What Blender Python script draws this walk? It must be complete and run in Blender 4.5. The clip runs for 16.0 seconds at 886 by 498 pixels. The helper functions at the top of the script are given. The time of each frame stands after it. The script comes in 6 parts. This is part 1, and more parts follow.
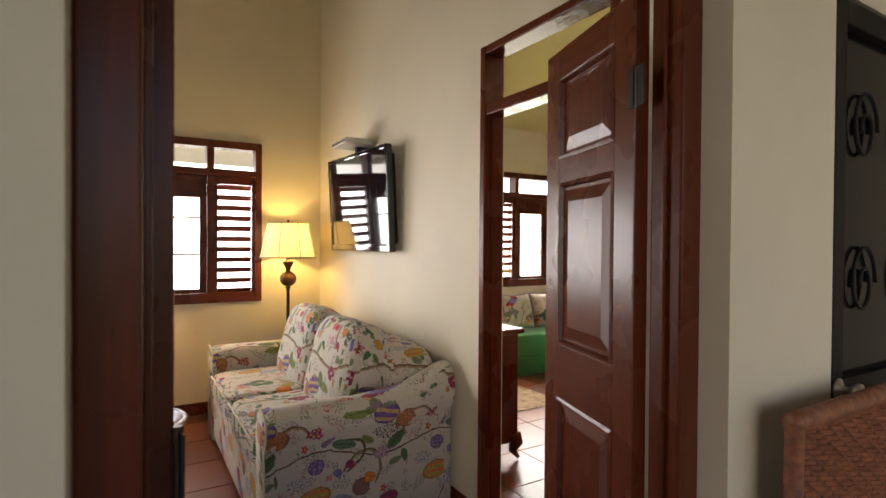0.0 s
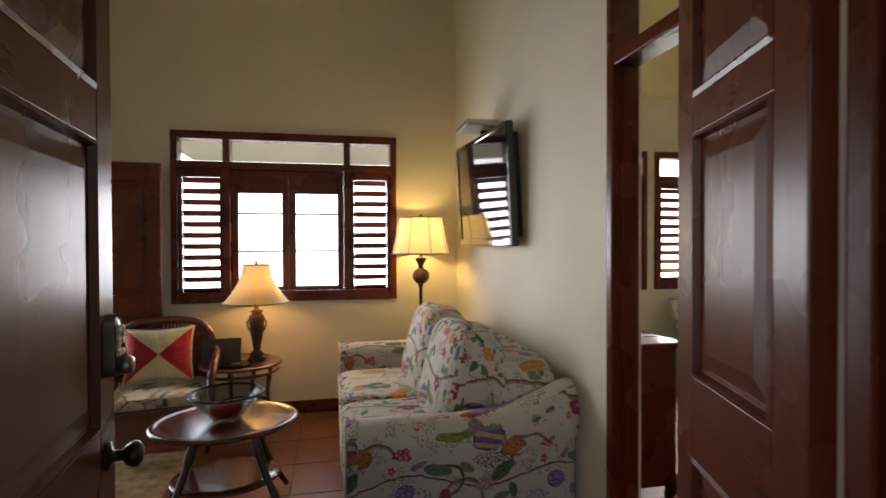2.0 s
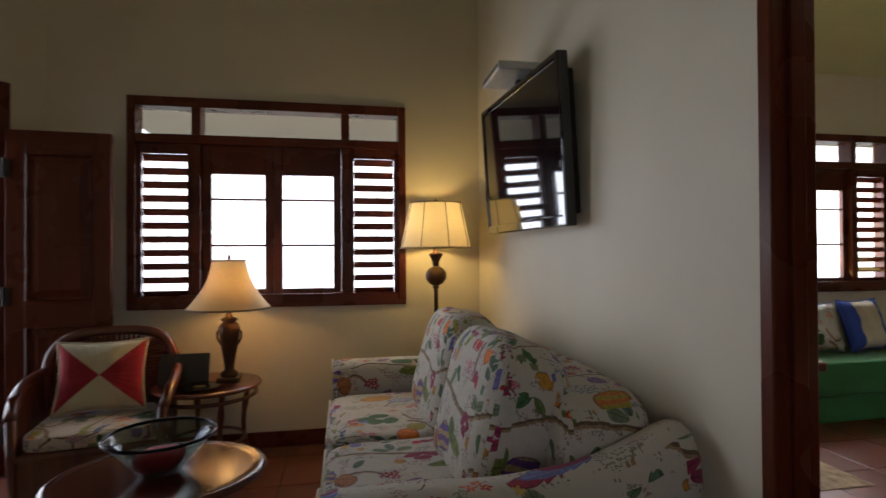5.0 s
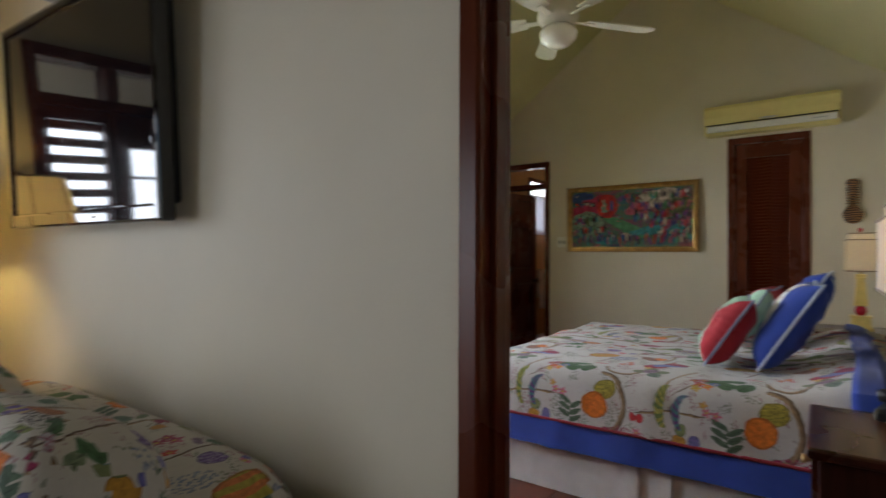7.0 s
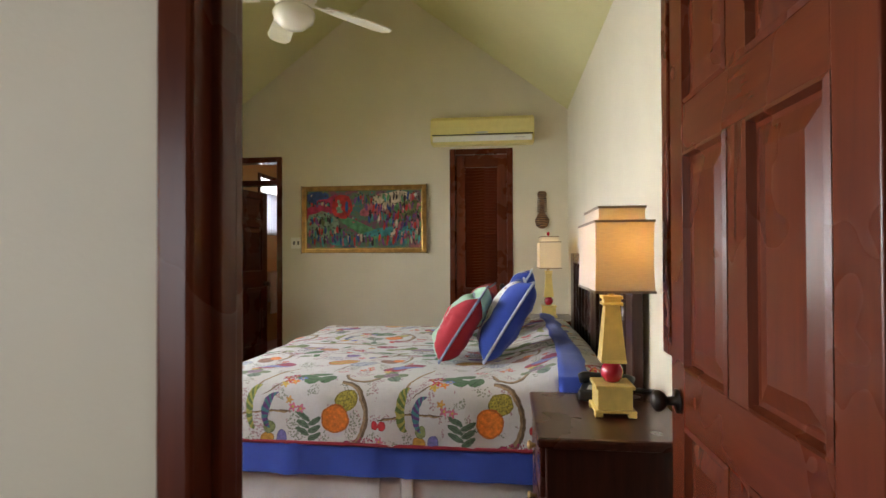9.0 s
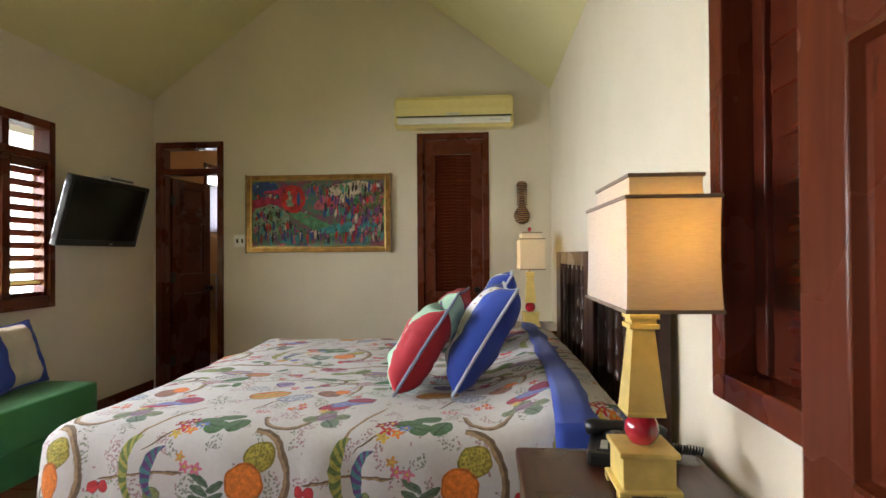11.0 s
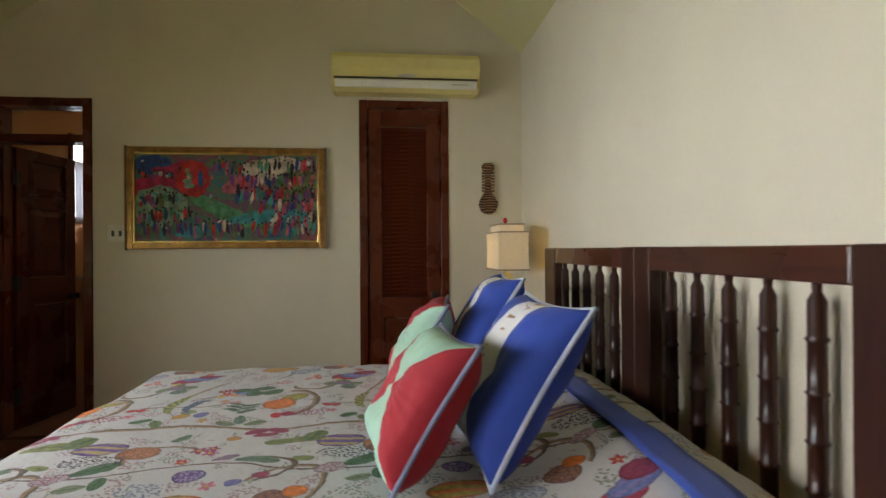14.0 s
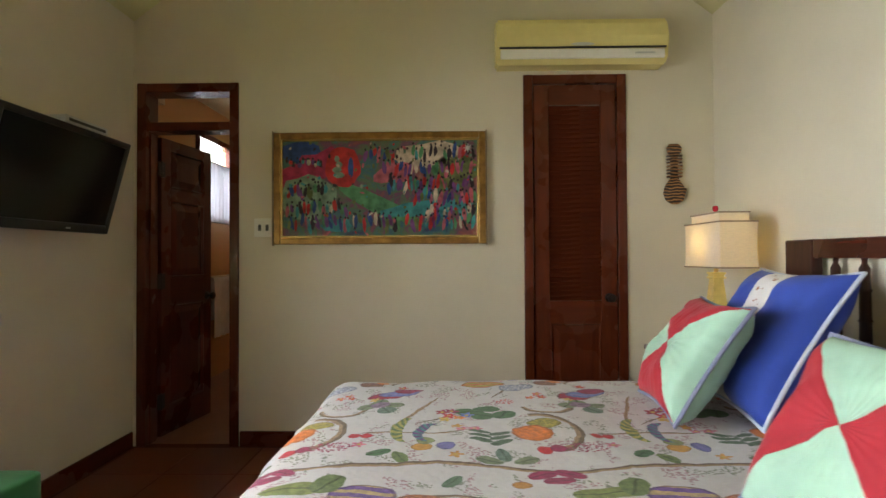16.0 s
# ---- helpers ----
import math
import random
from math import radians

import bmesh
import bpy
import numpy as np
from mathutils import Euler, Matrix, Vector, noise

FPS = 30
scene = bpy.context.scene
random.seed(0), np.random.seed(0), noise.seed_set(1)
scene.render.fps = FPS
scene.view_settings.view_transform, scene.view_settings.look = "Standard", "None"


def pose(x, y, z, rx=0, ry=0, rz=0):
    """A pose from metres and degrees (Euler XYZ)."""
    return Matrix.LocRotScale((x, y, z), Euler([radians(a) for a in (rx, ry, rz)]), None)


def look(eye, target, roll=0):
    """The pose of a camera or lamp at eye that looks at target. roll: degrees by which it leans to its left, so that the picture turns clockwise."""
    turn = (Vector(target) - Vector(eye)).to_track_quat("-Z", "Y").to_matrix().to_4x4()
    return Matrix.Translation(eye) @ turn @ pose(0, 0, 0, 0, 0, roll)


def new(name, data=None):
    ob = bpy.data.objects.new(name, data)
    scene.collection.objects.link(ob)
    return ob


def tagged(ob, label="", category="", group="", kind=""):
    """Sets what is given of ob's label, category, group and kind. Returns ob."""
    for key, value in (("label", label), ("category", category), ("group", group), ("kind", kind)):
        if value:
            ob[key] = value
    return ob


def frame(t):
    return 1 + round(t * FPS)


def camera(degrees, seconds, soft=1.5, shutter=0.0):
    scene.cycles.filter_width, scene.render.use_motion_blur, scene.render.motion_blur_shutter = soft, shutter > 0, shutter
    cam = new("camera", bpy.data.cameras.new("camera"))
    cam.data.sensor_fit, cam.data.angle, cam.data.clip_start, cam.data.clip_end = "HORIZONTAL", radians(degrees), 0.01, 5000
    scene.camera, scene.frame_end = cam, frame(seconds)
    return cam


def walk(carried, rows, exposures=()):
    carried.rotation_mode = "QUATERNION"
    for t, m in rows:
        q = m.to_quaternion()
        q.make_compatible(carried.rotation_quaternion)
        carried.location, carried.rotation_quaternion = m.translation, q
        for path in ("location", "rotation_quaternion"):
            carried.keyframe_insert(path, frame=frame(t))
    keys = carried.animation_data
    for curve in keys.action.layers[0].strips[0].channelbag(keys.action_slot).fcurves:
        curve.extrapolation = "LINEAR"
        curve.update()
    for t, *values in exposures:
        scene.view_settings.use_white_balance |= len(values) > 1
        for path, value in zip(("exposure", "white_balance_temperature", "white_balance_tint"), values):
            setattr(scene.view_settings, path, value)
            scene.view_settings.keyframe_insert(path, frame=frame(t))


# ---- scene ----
cam = camera(80.3, 16.0, shutter=0.4)
PATH = [
    (0, (0.145, 0.174, 1.416), (1.175, 1.889, 1.394), 0.4),
    (0.5, (0.292, 0.216, 1.415), (1.253, 1.97, 1.393), 0.3),
    (1, (0.419, 0.257, 1.396), (1.217, 2.09, 1.375), 0.1),
    (1.5, (0.505, 0.335, 1.376), (1.15, 2.229, 1.357), -0.0),
    (2, (0.61, 0.466, 1.382), (1.021, 2.423, 1.355), -0.2),
    (2.5, (0.699, 0.602, 1.355), (0.863, 2.596, 1.338), -0.3),
    (3, (0.766, 0.739, 1.35), (0.713, 2.738, 1.328), -0.4),
    (3.2, (0.775, 0.788, 1.349), (0.639, 2.783, 1.325), -0.5),
    (5.5, (0.706, 1.418, 1.237), (1.343, 3.314, 1.269), -0.3),
    (6, (0.743, 1.554, 1.276), (1.695, 3.313, 1.286), -0.1),
    (6.5, (0.847, 1.709, 1.266), (2.184, 3.196, 1.287), -0.2),
    (7, (0.892, 1.818, 1.272), (2.519, 2.981, 1.291), 0.2),
    (7.5, (0.939, 1.914, 1.284), (2.804, 2.636, 1.309), -0.1),
    (8, (0.942, 1.932, 1.299), (2.882, 2.417, 1.32), -0.3),
    (8.5, (0.993, 1.944, 1.284), (2.968, 2.26, 1.308), -0.3),
    (9, (1.114, 1.945, 1.281), (3.099, 2.183, 1.302), -0.2),
    (11.5, (1.993, 1.95, 1.267), (3.989, 2.081, 1.288), -0.4),
    (12, (2.17, 1.963, 1.259), (4.167, 2.067, 1.279), -0.4),
    (12.5, (2.323, 1.986, 1.253), (4.323, 2.037, 1.274), -0.4),
    (13, (2.464, 2.053, 1.238), (4.463, 2.055, 1.265), -0.5),
    (13.5, (2.605, 2.154, 1.257), (4.598, 1.996, 1.277), -0.3),
    (14, (2.713, 2.314, 1.282), (4.703, 2.111, 1.285), -0.4),
    (14.5, (2.867, 2.472, 1.287), (4.864, 2.372, 1.283), -0.3),
    (15, (2.989, 2.603, 1.28), (4.989, 2.617, 1.276), -0.3),
    (15.5, (3.125, 2.794, 1.263), (5.124, 2.852, 1.267), -0.2),
    (16, (3.229, 3.001, 1.217), (5.228, 3.032, 1.247), -0.3),
]
walk(cam, [(t, look(eye, target, roll)) for t, eye, target, roll in PATH],
     [(0.0, 0.8, 6950, 18), (1.0, 0.65, 6650, 18), (2.0, 0.25, 6350, 17), (3.0, 0.4, 6200, 17), (5.5, -0.75, 5900, 16), (7.0, -0.45, 5850, 13), (8.0, 0.05, 6000, 14), (9.0, 0.30, 6150, 14), (11.5, 0.34, 6100, 14), (12.5, 0.0, 6000, 12), (13.25, -0.3, 5950, 11), (14.5, -0.05, 6100, 11), (16.0, 0.26, 6100, 11)])

# ---- light ----
world = bpy.data.worlds.new("sky")
scene.world = world
world.use_nodes = True
_sky = world.node_tree.nodes.new("ShaderNodeTexSky")
_sky.sky_type, _sky.sun_disc = "NISHITA", False
_sky.sun_elevation, _sky.sun_rotation = radians(66), radians(254)
_bg = world.node_tree.nodes["Background"]
_bg.inputs["Strength"].default_value = 0.15
world.node_tree.links.new(_sky.outputs[0], _bg.inputs["Color"])


def lamp(name, kind, energy, colour, m, **more):
    data = bpy.data.lights.new(name, kind)
    data.energy, data.color = energy, colour
    if "size" in more:
        data.shape, data.size, data.size_y = "RECTANGLE", more["size"][0], more["size"][1]
    if "radius" in more:
        data.shadow_soft_size = more["radius"]
    if "spread" in more:
        data.spread = radians(more["spread"])
    if "angle" in more:
        data.angle = radians(more["angle"])
    ob = new(name, data)
    ob.matrix_world = m
    return ob


lamp("sun", "SUN", 2.5, (1.0, 0.95, 0.88), look((-4.2, -1.2, 10.0), (0, 0, 0)), angle=0.6)
# area lamps added at the openings, standing in for daylight
lamp("window_light", "AREA", 43, (0.93, 0.97, 1.0), look((0.26, 5.06, 1.45), (0.26, 0, 1.2)), size=(1.6, 1.0))
lamp("window_light", "AREA", 78, (0.955, 0.95, 0.95), look((4.56, 5.30, 1.45), (4.56, 2.0, 0.35)), size=(1.6, 1.0), spread=124)
# added yellow-green fill, aimed up to tint the ceiling and upper walls
lamp("ceiling_tint_fill", "AREA", 15, (0.92, 0.94, 0.26), look((4.56, 5.28, 1.30), (4.56, 2.6, 3.6)), size=(1.6, 0.7))
# fill through the assumed second bedroom window, brightens the bed's near side
lamp("window_light", "AREA", 76, (0.955, 0.95, 0.95), look((2.73, 5.30, 1.45), (2.73, 2.0, 0.35)), size=(1.6, 1.0), spread=124)
lamp("ceiling_tint_fill", "AREA", 11, (0.92, 0.94, 0.26), look((2.73, 5.28, 1.30), (2.73, 2.6, 3.6)), size=(1.6, 0.7))
lamp("balcony_light", "AREA", 20, (0.93, 0.97, 1.0), look((-1.80, 4.60, 1.2), (0.2, 2.6, 1.0)), size=(1.0, 1.9))
lamp("bath_window_light", "AREA", 40, (0.95, 0.98, 1.0), look((8.70, 5.64, 2.02), (8.70, 4.0, 1.9)), size=(0.94, 0.86))


# ---- materials ----
def nodes_of(name):
    m = bpy.data.materials.new(name)
    m.use_nodes = True
    return m, m.node_tree.nodes, m.node_tree.links, m.node_tree.nodes["Principled BSDF"]


def mixer(ns, ls, fac, a, b, blend="MIX"):
    n = ns.new("ShaderNodeMix")
    n.data_type, n.blend_type = "RGBA", blend
    for key, v in ((0, fac), (6, a), (7, b)):
        if hasattr(v, "links"):
            ls.new(v, n.inputs[key])
        elif key == 0:
            n.inputs[0].default_value = v
        else:
            n.inputs[key].default_value = (*v[:3], 1)
    return n.outputs[2]


def arith(ns, ls, op, a, b=0.0, clamp=False):
    n = ns.new("ShaderNodeMath")
    n.operation, n.use_clamp = op, clamp
    for k, v in ((0, a), (1, b)):
        if hasattr(v, "links"):
            ls.new(v, n.inputs[k])
        else:
            n.inputs[k].default_value = v
    return n.outputs[0]


def coords(ns, ls, scale=(1, 1, 1), turn=(0, 0, 0), move=(0, 0, 0)):
    tc, mp = ns.new("ShaderNodeTexCoord"), ns.new("ShaderNodeMapping")
    mp.inputs["Scale"].default_value, mp.inputs["Rotation"].default_value, mp.inputs["Location"].default_value = scale, turn, move
    ls.new(tc.outputs["Object"], mp.inputs["Vector"])
    return mp.outputs[0]


def noisy(ns, ls, vec, scale, detail=4, rough=0.55, warp=0.0):
    n = ns.new("ShaderNodeTexNoise")
    n.inputs["Scale"].default_value, n.inputs["Detail"].default_value = scale, detail
    n.inputs["Roughness"].default_value, n.inputs["Distortion"].default_value = rough, warp
    ls.new(vec, n.inputs["Vector"])
    return n


def ramp(ns, ls, fac, stops, constant=False):
    n = ns.new("ShaderNodeValToRGB")
    if constant:
        n.color_ramp.interpolation = "CONSTANT"
    while len(n.color_ramp.elements) < len(stops):
        n.color_ramp.elements.new(0.5)
    for e, (p, c) in zip(n.color_ramp.elements, stops):
        e.position, e.color = p, (*c[:3], 1)
    ls.new(fac, n.inputs[0])
    return n.outputs[0]


def bump(ns, ls, height, bsdf, strength=0.2, distance=0.01):
    n = ns.new("ShaderNodeBump")
    n.inputs["Strength"].default_value, n.inputs["Distance"].default_value = strength, distance
    ls.new(height, n.inputs["Height"])
    ls.new(n.outputs[0], bsdf.inputs["Normal"])


def paint(name, colour, rough=0.7, stain=0.03, grain=90, relief=0.15, big=1.6):
    m, ns, ls, b = nodes_of(name)
    v = coords(ns, ls)
    n1, n2 = noisy(ns, ls, v, big, 5), noisy(ns, ls, v, grain, 3)
    dark = tuple(c * (1 - 2.2 * stain) for c in colour)
    light = tuple(min(1, c * (1 + stain)) for c in colour)
    col = ramp(ns, ls, n1.outputs[0], [(0.3, dark), (0.7, light)])
    ls.new(col, b.inputs["Base Color"])
    b.inputs["Roughness"].default_value = rough
    bump(ns, ls, n2.outputs[0], b, relief, 0.004)
    return m


def wood(name, dark, light, rough=0.28, scale=(14, 14, 1.2), coat=0.25, random=0.0, gloss=0.5):
    m, ns, ls, b = nodes_of(name)
    v = coords(ns, ls, scale)
    n1 = noisy(ns, ls, v, 2.6, 6, 0.6, 0.5)
    n2 = noisy(ns, ls, coords(ns, ls), 2.3, 3)
    col = ramp(ns, ls, n1.outputs[0], [(0.25, dark), (0.55, tuple((a + c) / 2 for a, c in zip(dark, light))), (0.8, light)])
    wear = ramp(ns, ls, n2.outputs[0], [(0.35, (0.88, 0.87, 0.86)), (0.7, (1.07, 1.06, 1.05))])
    col = mixer(ns, ls, 1.0, col, wear, "MULTIPLY")
    if random:
        info = ns.new("ShaderNodeObjectInfo")
        r = ramp(ns, ls, info.outputs["Random"], [(0, (1 - random,) * 3), (1, (1 + random, 1 + random * 0.8, 1 + random * 0.6))])
        col = mixer(ns, ls, 1.0, col, r, "MULTIPLY")
    ls.new(col, b.inputs["Base Color"])
    rr = ramp(ns, ls, n2.outputs[0], [(0.2, (rough * 0.92,) * 3), (0.9, (rough * 1.15,) * 3)])
    ls.new(rr, b.inputs["Roughness"])
    b.inputs["Coat Weight"].default_value, b.inputs["Coat Roughness"].default_value = coat, 0.18
    b.inputs["Specular IOR Level"].default_value = gloss
    bump(ns, ls, n1.outputs[0], b, 0.012, 0.001)
    return m


def plain(name, colour, rough=0.5, metal=0.0, coat=0.0, vary=0.12, gloss=0.5):
    m, ns, ls, b = nodes_of(name)
    n1 = noisy(ns, ls, coords(ns, ls), 18, 4)
    col = ramp(ns, ls, n1.outputs[0], [(0.3, tuple(c * (1 - vary) for c in colour)), (0.7, tuple(min(1, c * (1 + vary)) for c in colour))])
    ls.new(col, b.inputs["Base Color"])
    b.inputs["Roughness"].default_value, b.inputs["Metallic"].default_value, b.inputs["Coat Weight"].default_value = rough, metal, coat
    b.inputs["Specular IOR Level"].default_value = gloss
    return m


def cloth(name, colour, weave=420, vary=0.15, rough=0.9):
    m, ns, ls, b = nodes_of(name)
    v = coords(ns, ls)
    n1, n2 = noisy(ns, ls, v, 5, 4), noisy(ns, ls, v, weave, 2)
    col = ramp(ns, ls, n1.outputs[0], [(0.3, tuple(c * (1 - vary) for c in colour)), (0.7, tuple(min(1, c * (1 + vary * 0.5)) for c in colour))])
    ls.new(col, b.inputs["Base Color"])
    b.inputs["Roughness"].default_value = rough
    b.inputs["Sheen Weight"].default_value = 0.15
    bump(ns, ls, n2.outputs[0], b, 0.25, 0.002)
    return m


PRINT_CELL = (1.43, 0.735)


def floral(name, ground=(0.545, 0.53, 0.525), upright=False, offset=(0.0, 0.0), finer=1.0):
    """A printed cloth that repeats every PRINT_CELL: branches, fruit, lobed leaves, striped fronds and small blossoms. Laid out on UVs in metres."""
    m, ns, ls, b = nodes_of(name)
    tc = ns.new("ShaderNodeTexCoord")
    plain_uv = tc.outputs["UV"]

    def A(op, x, y=0.0):
        return arith(ns, ls, op, x, y)

    def vm(op, x, y=(0, 0, 0), z=None):
        n = ns.new("ShaderNodeVectorMath")
        n.operation = op
        for k, v in enumerate((x, y) if z is None else (x, y, z)):
            if hasattr(v, "links"):
                ls.new(v, n.inputs[k])
            else:
                n.inputs[k].default_value = v
        return n.outputs["Value"] if op == "LENGTH" else n.outputs[0]

    laid = ns.new("ShaderNodeMapping")
    laid.inputs["Rotation"].default_value = (0, 0, radians(-90 if upright else 0))
    laid.inputs["Location"].default_value, laid.inputs["Scale"].default_value = (*offset, 0), (finer, finer, 1)
    ls.new(plain_uv, laid.inputs["Vector"])
    drift = noisy(ns, ls, laid.outputs[0], 16, 2).outputs[1]
    uv = vm("ADD", laid.outputs[0], vm("MULTIPLY", vm("SUBTRACT", drift, (0.5, 0.5, 0.5)), (0.022, 0.022, 0)))
    wash = noisy(ns, ls, uv, 55, 4, 0.6).outputs[0]
    cells = ns.new("ShaderNodeTexVoronoi")
    cells.voronoi_dimensions, cells.feature = "2D", "DISTANCE_TO_EDGE"
    cells.inputs["Scale"].default_value = 62
    ls.new(uv, cells.inputs["Vector"])
    seam = A("LESS_THAN", cells.outputs["Distance"], 0.09)
    specks = ns.new("ShaderNodeTexVoronoi")
    specks.voronoi_dimensions = "2D"
    specks.inputs["Scale"].default_value = 85
    ls.new(uv, specks.inputs["Vector"])
    speck = A("LESS_THAN", specks.outputs["Distance"], 0.36)
    worn = ramp(ns, ls, wash, [(0.30, (0.62, 0.62, 0.62)), (0.72, (1.22, 1.20, 1.18))])
    pw, ph = PRINT_CELL
    state = {"col": ramp(ns, ls, noisy(ns, ls, uv, 6).outputs[0], [(0.3, tuple(k * 0.95 for k in ground)), (0.7, ground)])}

    def local(x, y, turn, sx, sy):
        at = vm("MULTIPLY_ADD", state["col"], (1e-7, 1e-7, 0), uv)
        w = vm("WRAP", at, (x + pw / 2, y + ph / 2, 1), (x - pw / 2, y - ph / 2, -1))
        mp = ns.new("ShaderNodeMapping")
        mp.vector_type = "TEXTURE"
        mp.inputs["Location"].default_value = (x, y, 0)
        mp.inputs["Rotation"].default_value = (0, 0, radians(turn - 90))
        mp.inputs["Scale"].default_value = (sx, sy, 1)
        ls.new(w, mp.inputs["Vector"])
        return mp.outputs[0]

    def lay(mask, colour):
        ink = mixer(ns, ls, 1.0, colour, worn, "MULTIPLY")
        state["col"] = mixer(ns, ls, mask, state["col"], ink)

    def split(v):
        n = ns.new("ShaderNodeSeparateXYZ")
        ls.new(v, n.inputs[0])
        return n.outputs[0], n.outputs[1]

    def wave(x, swing, phase, width, colour):
        """A branch that winds along the cloth."""
        p, q = split(vm("MULTIPLY_ADD", state["col"], (1e-7, 1e-7, 0), uv))
        off = A("SUBTRACT", wrapped(p, x), A("MULTIPLY", A("SINE", A("ADD", A("MULTIPLY", q, 6.2832 / ph), phase)), swing))
        far = A("ABSOLUTE", off)
        lay(A("LESS_THAN", far, width), mixer(ns, ls, A("GREATER_THAN", off, 0.0), colour, tuple(c * 0.45 for c in colour)))

    def wrapped(v, x):
        n = ns.new("ShaderNodeMath")
        n.operation = "WRAP"
        ls.new(A("SUBTRACT", v, x), n.inputs[0])
        n.inputs[1].default_value, n.inputs[2].default_value = pw / 2, -pw / 2
        return n.outputs[0]

    def fruit(x, y, turn, sx, sy, colour, other=None, style=""):
        v = local(x, y, turn, sx * 1.12, sy * 1.12)
        r = vm("LENGTH", v)
        inside = A("LESS_THAN", r, 1.0)
        dark = tuple(c * 0.38 for c in colour)
        body = colour
        if style == "stripe":
            p, q = split(v)
            body = mixer(ns, ls, A("GREATER_THAN", A("SINE", A("MULTIPLY", A("ADD", q, A("MULTIPLY", p, 0.25)), 8.0)), 0.1), colour, other)
        elif style == "cells":
            body = mixer(ns, ls, seam, colour, other or dark)
        elif style == "specks":
            body = mixer(ns, ls, speck, colour, other or dark)
        body = mixer(ns, ls, A("MULTIPLY", A("GREATER_THAN", r, 0.88), 0.6), body, dark)
        lay(inside, body)

    def leaf(x, y, turn, sx, sy, colour):
        v = local(x, y, turn, sx * 1.15, sy * 1.25)
        q = split(v)[1]
        body = mixer(ns, ls, A("LESS_THAN", A("ABSOLUTE", q), 0.10), colour, tuple(c * 0.5 for c in colour))
        lay(A("LESS_THAN", vm("LENGTH", v), 1.0), body)

    def spray(x, y, sx, sy, colour):
        v = local(x, y, 0, sx, sy)
        lay(A("MULTIPLY", A("LESS_THAN", vm("LENGTH", v), 1.0), speck), colour)

    def ring(x, y, turn, sx, sy, half, width, colour, comb=None, taper=False):
        """Part of an oval, half degrees to each side of the turn."""
        v = local(x, y, turn, sx, sy)
        p, q = split(v)
        ang, r = A("ARCTAN2", q, p), vm("LENGTH", v)
        limit = A("MULTIPLY", A("COSINE", A("MULTIPLY", ang, 90.0 / half)), width) if taper else width
        mask = A("MULTIPLY", A("LESS_THAN", A("ABSOLUTE", A("SUBTRACT", r, 1.0)), limit), A("LESS_THAN", A("ABSOLUTE", ang), radians(half)))
        body = colour
        if comb:
            body = mixer(ns, ls, A("GREATER_THAN", A("SINE", A("ADD", A("MULTIPLY", ang, 17.0), A("MULTIPLY", r, 6.0))), 0.0), colour, comb)
        else:
            body = mixer(ns, ls, A("GREATER_THAN", r, 1.0), colour, tuple(c * 0.45 for c in colour))
        lay(mask, body)

    def blossom(x, y, size, colour):
        v = local(x, y, 0, size * 1.2, size * 1.2)
        p, q = split(v)
        r = vm("LENGTH", v)
        edge = A("ADD", A("MULTIPLY", A("COSINE", A("MULTIPLY", A("ARCTAN2", q, p), 5.0)), 0.25), 0.75)
        lay(A("LESS_THAN", r, edge), mixer(ns, ls, A("LESS_THAN", r, 0.25), colour, (0.55, 0.40, 0.08)))

    bark, twig = (0.33, 0.22, 0.12), (0.16, 0.09, 0.05)
    green, sage, olive, dull = (0.060, 0.15, 0.055), (0.18, 0.23, 0.13), (0.42, 0.35, 0.045), (0.24, 0.16, 0.24)
    orange, red, wine, violet, blue = (0.74, 0.20, 0.015), (0.52, 0.025, 0.035), (0.30, 0.022, 0.085), (0.15, 0.075, 0.28), (0.13, 0.19, 0.50)
    # small sprigs between the motifs
    thicket = A("GREATER_THAN", noisy(ns, ls, uv, 11, 2).outputs[0], 0.555)
    lay(A("MULTIPLY", A("MULTIPLY", speck, thicket), 0.75), mixer(ns, ls, A("GREATER_THAN", noisy(ns, ls, uv, 5, 1).outputs[0], 0.5), (0.13, 0.16, 0.09), (0.30, 0.12, 0.16)))
    # branches
    wave(4.615, 0.022, 0.6, 0.010, bark)
    wave(4.245, 0.040, 2.4, 0.0045, twig)
    ring(3.45, 2.745, 10, 0.135, 0.165, 76, 0.095, bark)
    ring(3.74, 2.66, -80, 0.115, 0.085, 95, 0.105, bark)
    ring(3.42, 2.395, 95, 0.030, 0.16, 60, 0.16, bark)
    leaf(3.70, 2.375, 70, 0.15, 0.006, bark)
    ring(4.12, 2.60, 60, 0.13, 0.10, 100, 0.080, bark)
    ring(4.34, 2.985, 120, 0.11, 0.10, 90, 0.080, bark)
    ring(4.22, 2.74, 20, 0.16, 0.09, 80, 0.05, twig)
    leaf(3.94, 2.80, 60, 0.09, 0.004, twig)
    leaf(3.60, 2.30, 40, 0.10, 0.003, twig)
    # fruit on the branches
    fruit(3.512, 2.705, 15, 0.050, 0.046, olive, (0.24, 0.21, 0.03), "specks")
    fruit(3.425, 2.755, 0, 0.058, 0.060, orange)
    fruit(3.33, 2.285, 0, 0.025, 0.030, (0.16, 0.15, 0.42))
    fruit(3.325, 2.352, 0, 0.027, 0.028, (0.55, 0.28, 0.03))
    fruit(3.378, 2.345, 0, 0.025, 0.026, (0.22, 0.26, 0.10))
    for dy in (-0.018, 0.018):
        fruit(3.40, 2.545 + dy, 0, 0.017, 0.019, red)
    fruit(3.862, 2.525, 20, 0.062, 0.036, wine, red, "cells")
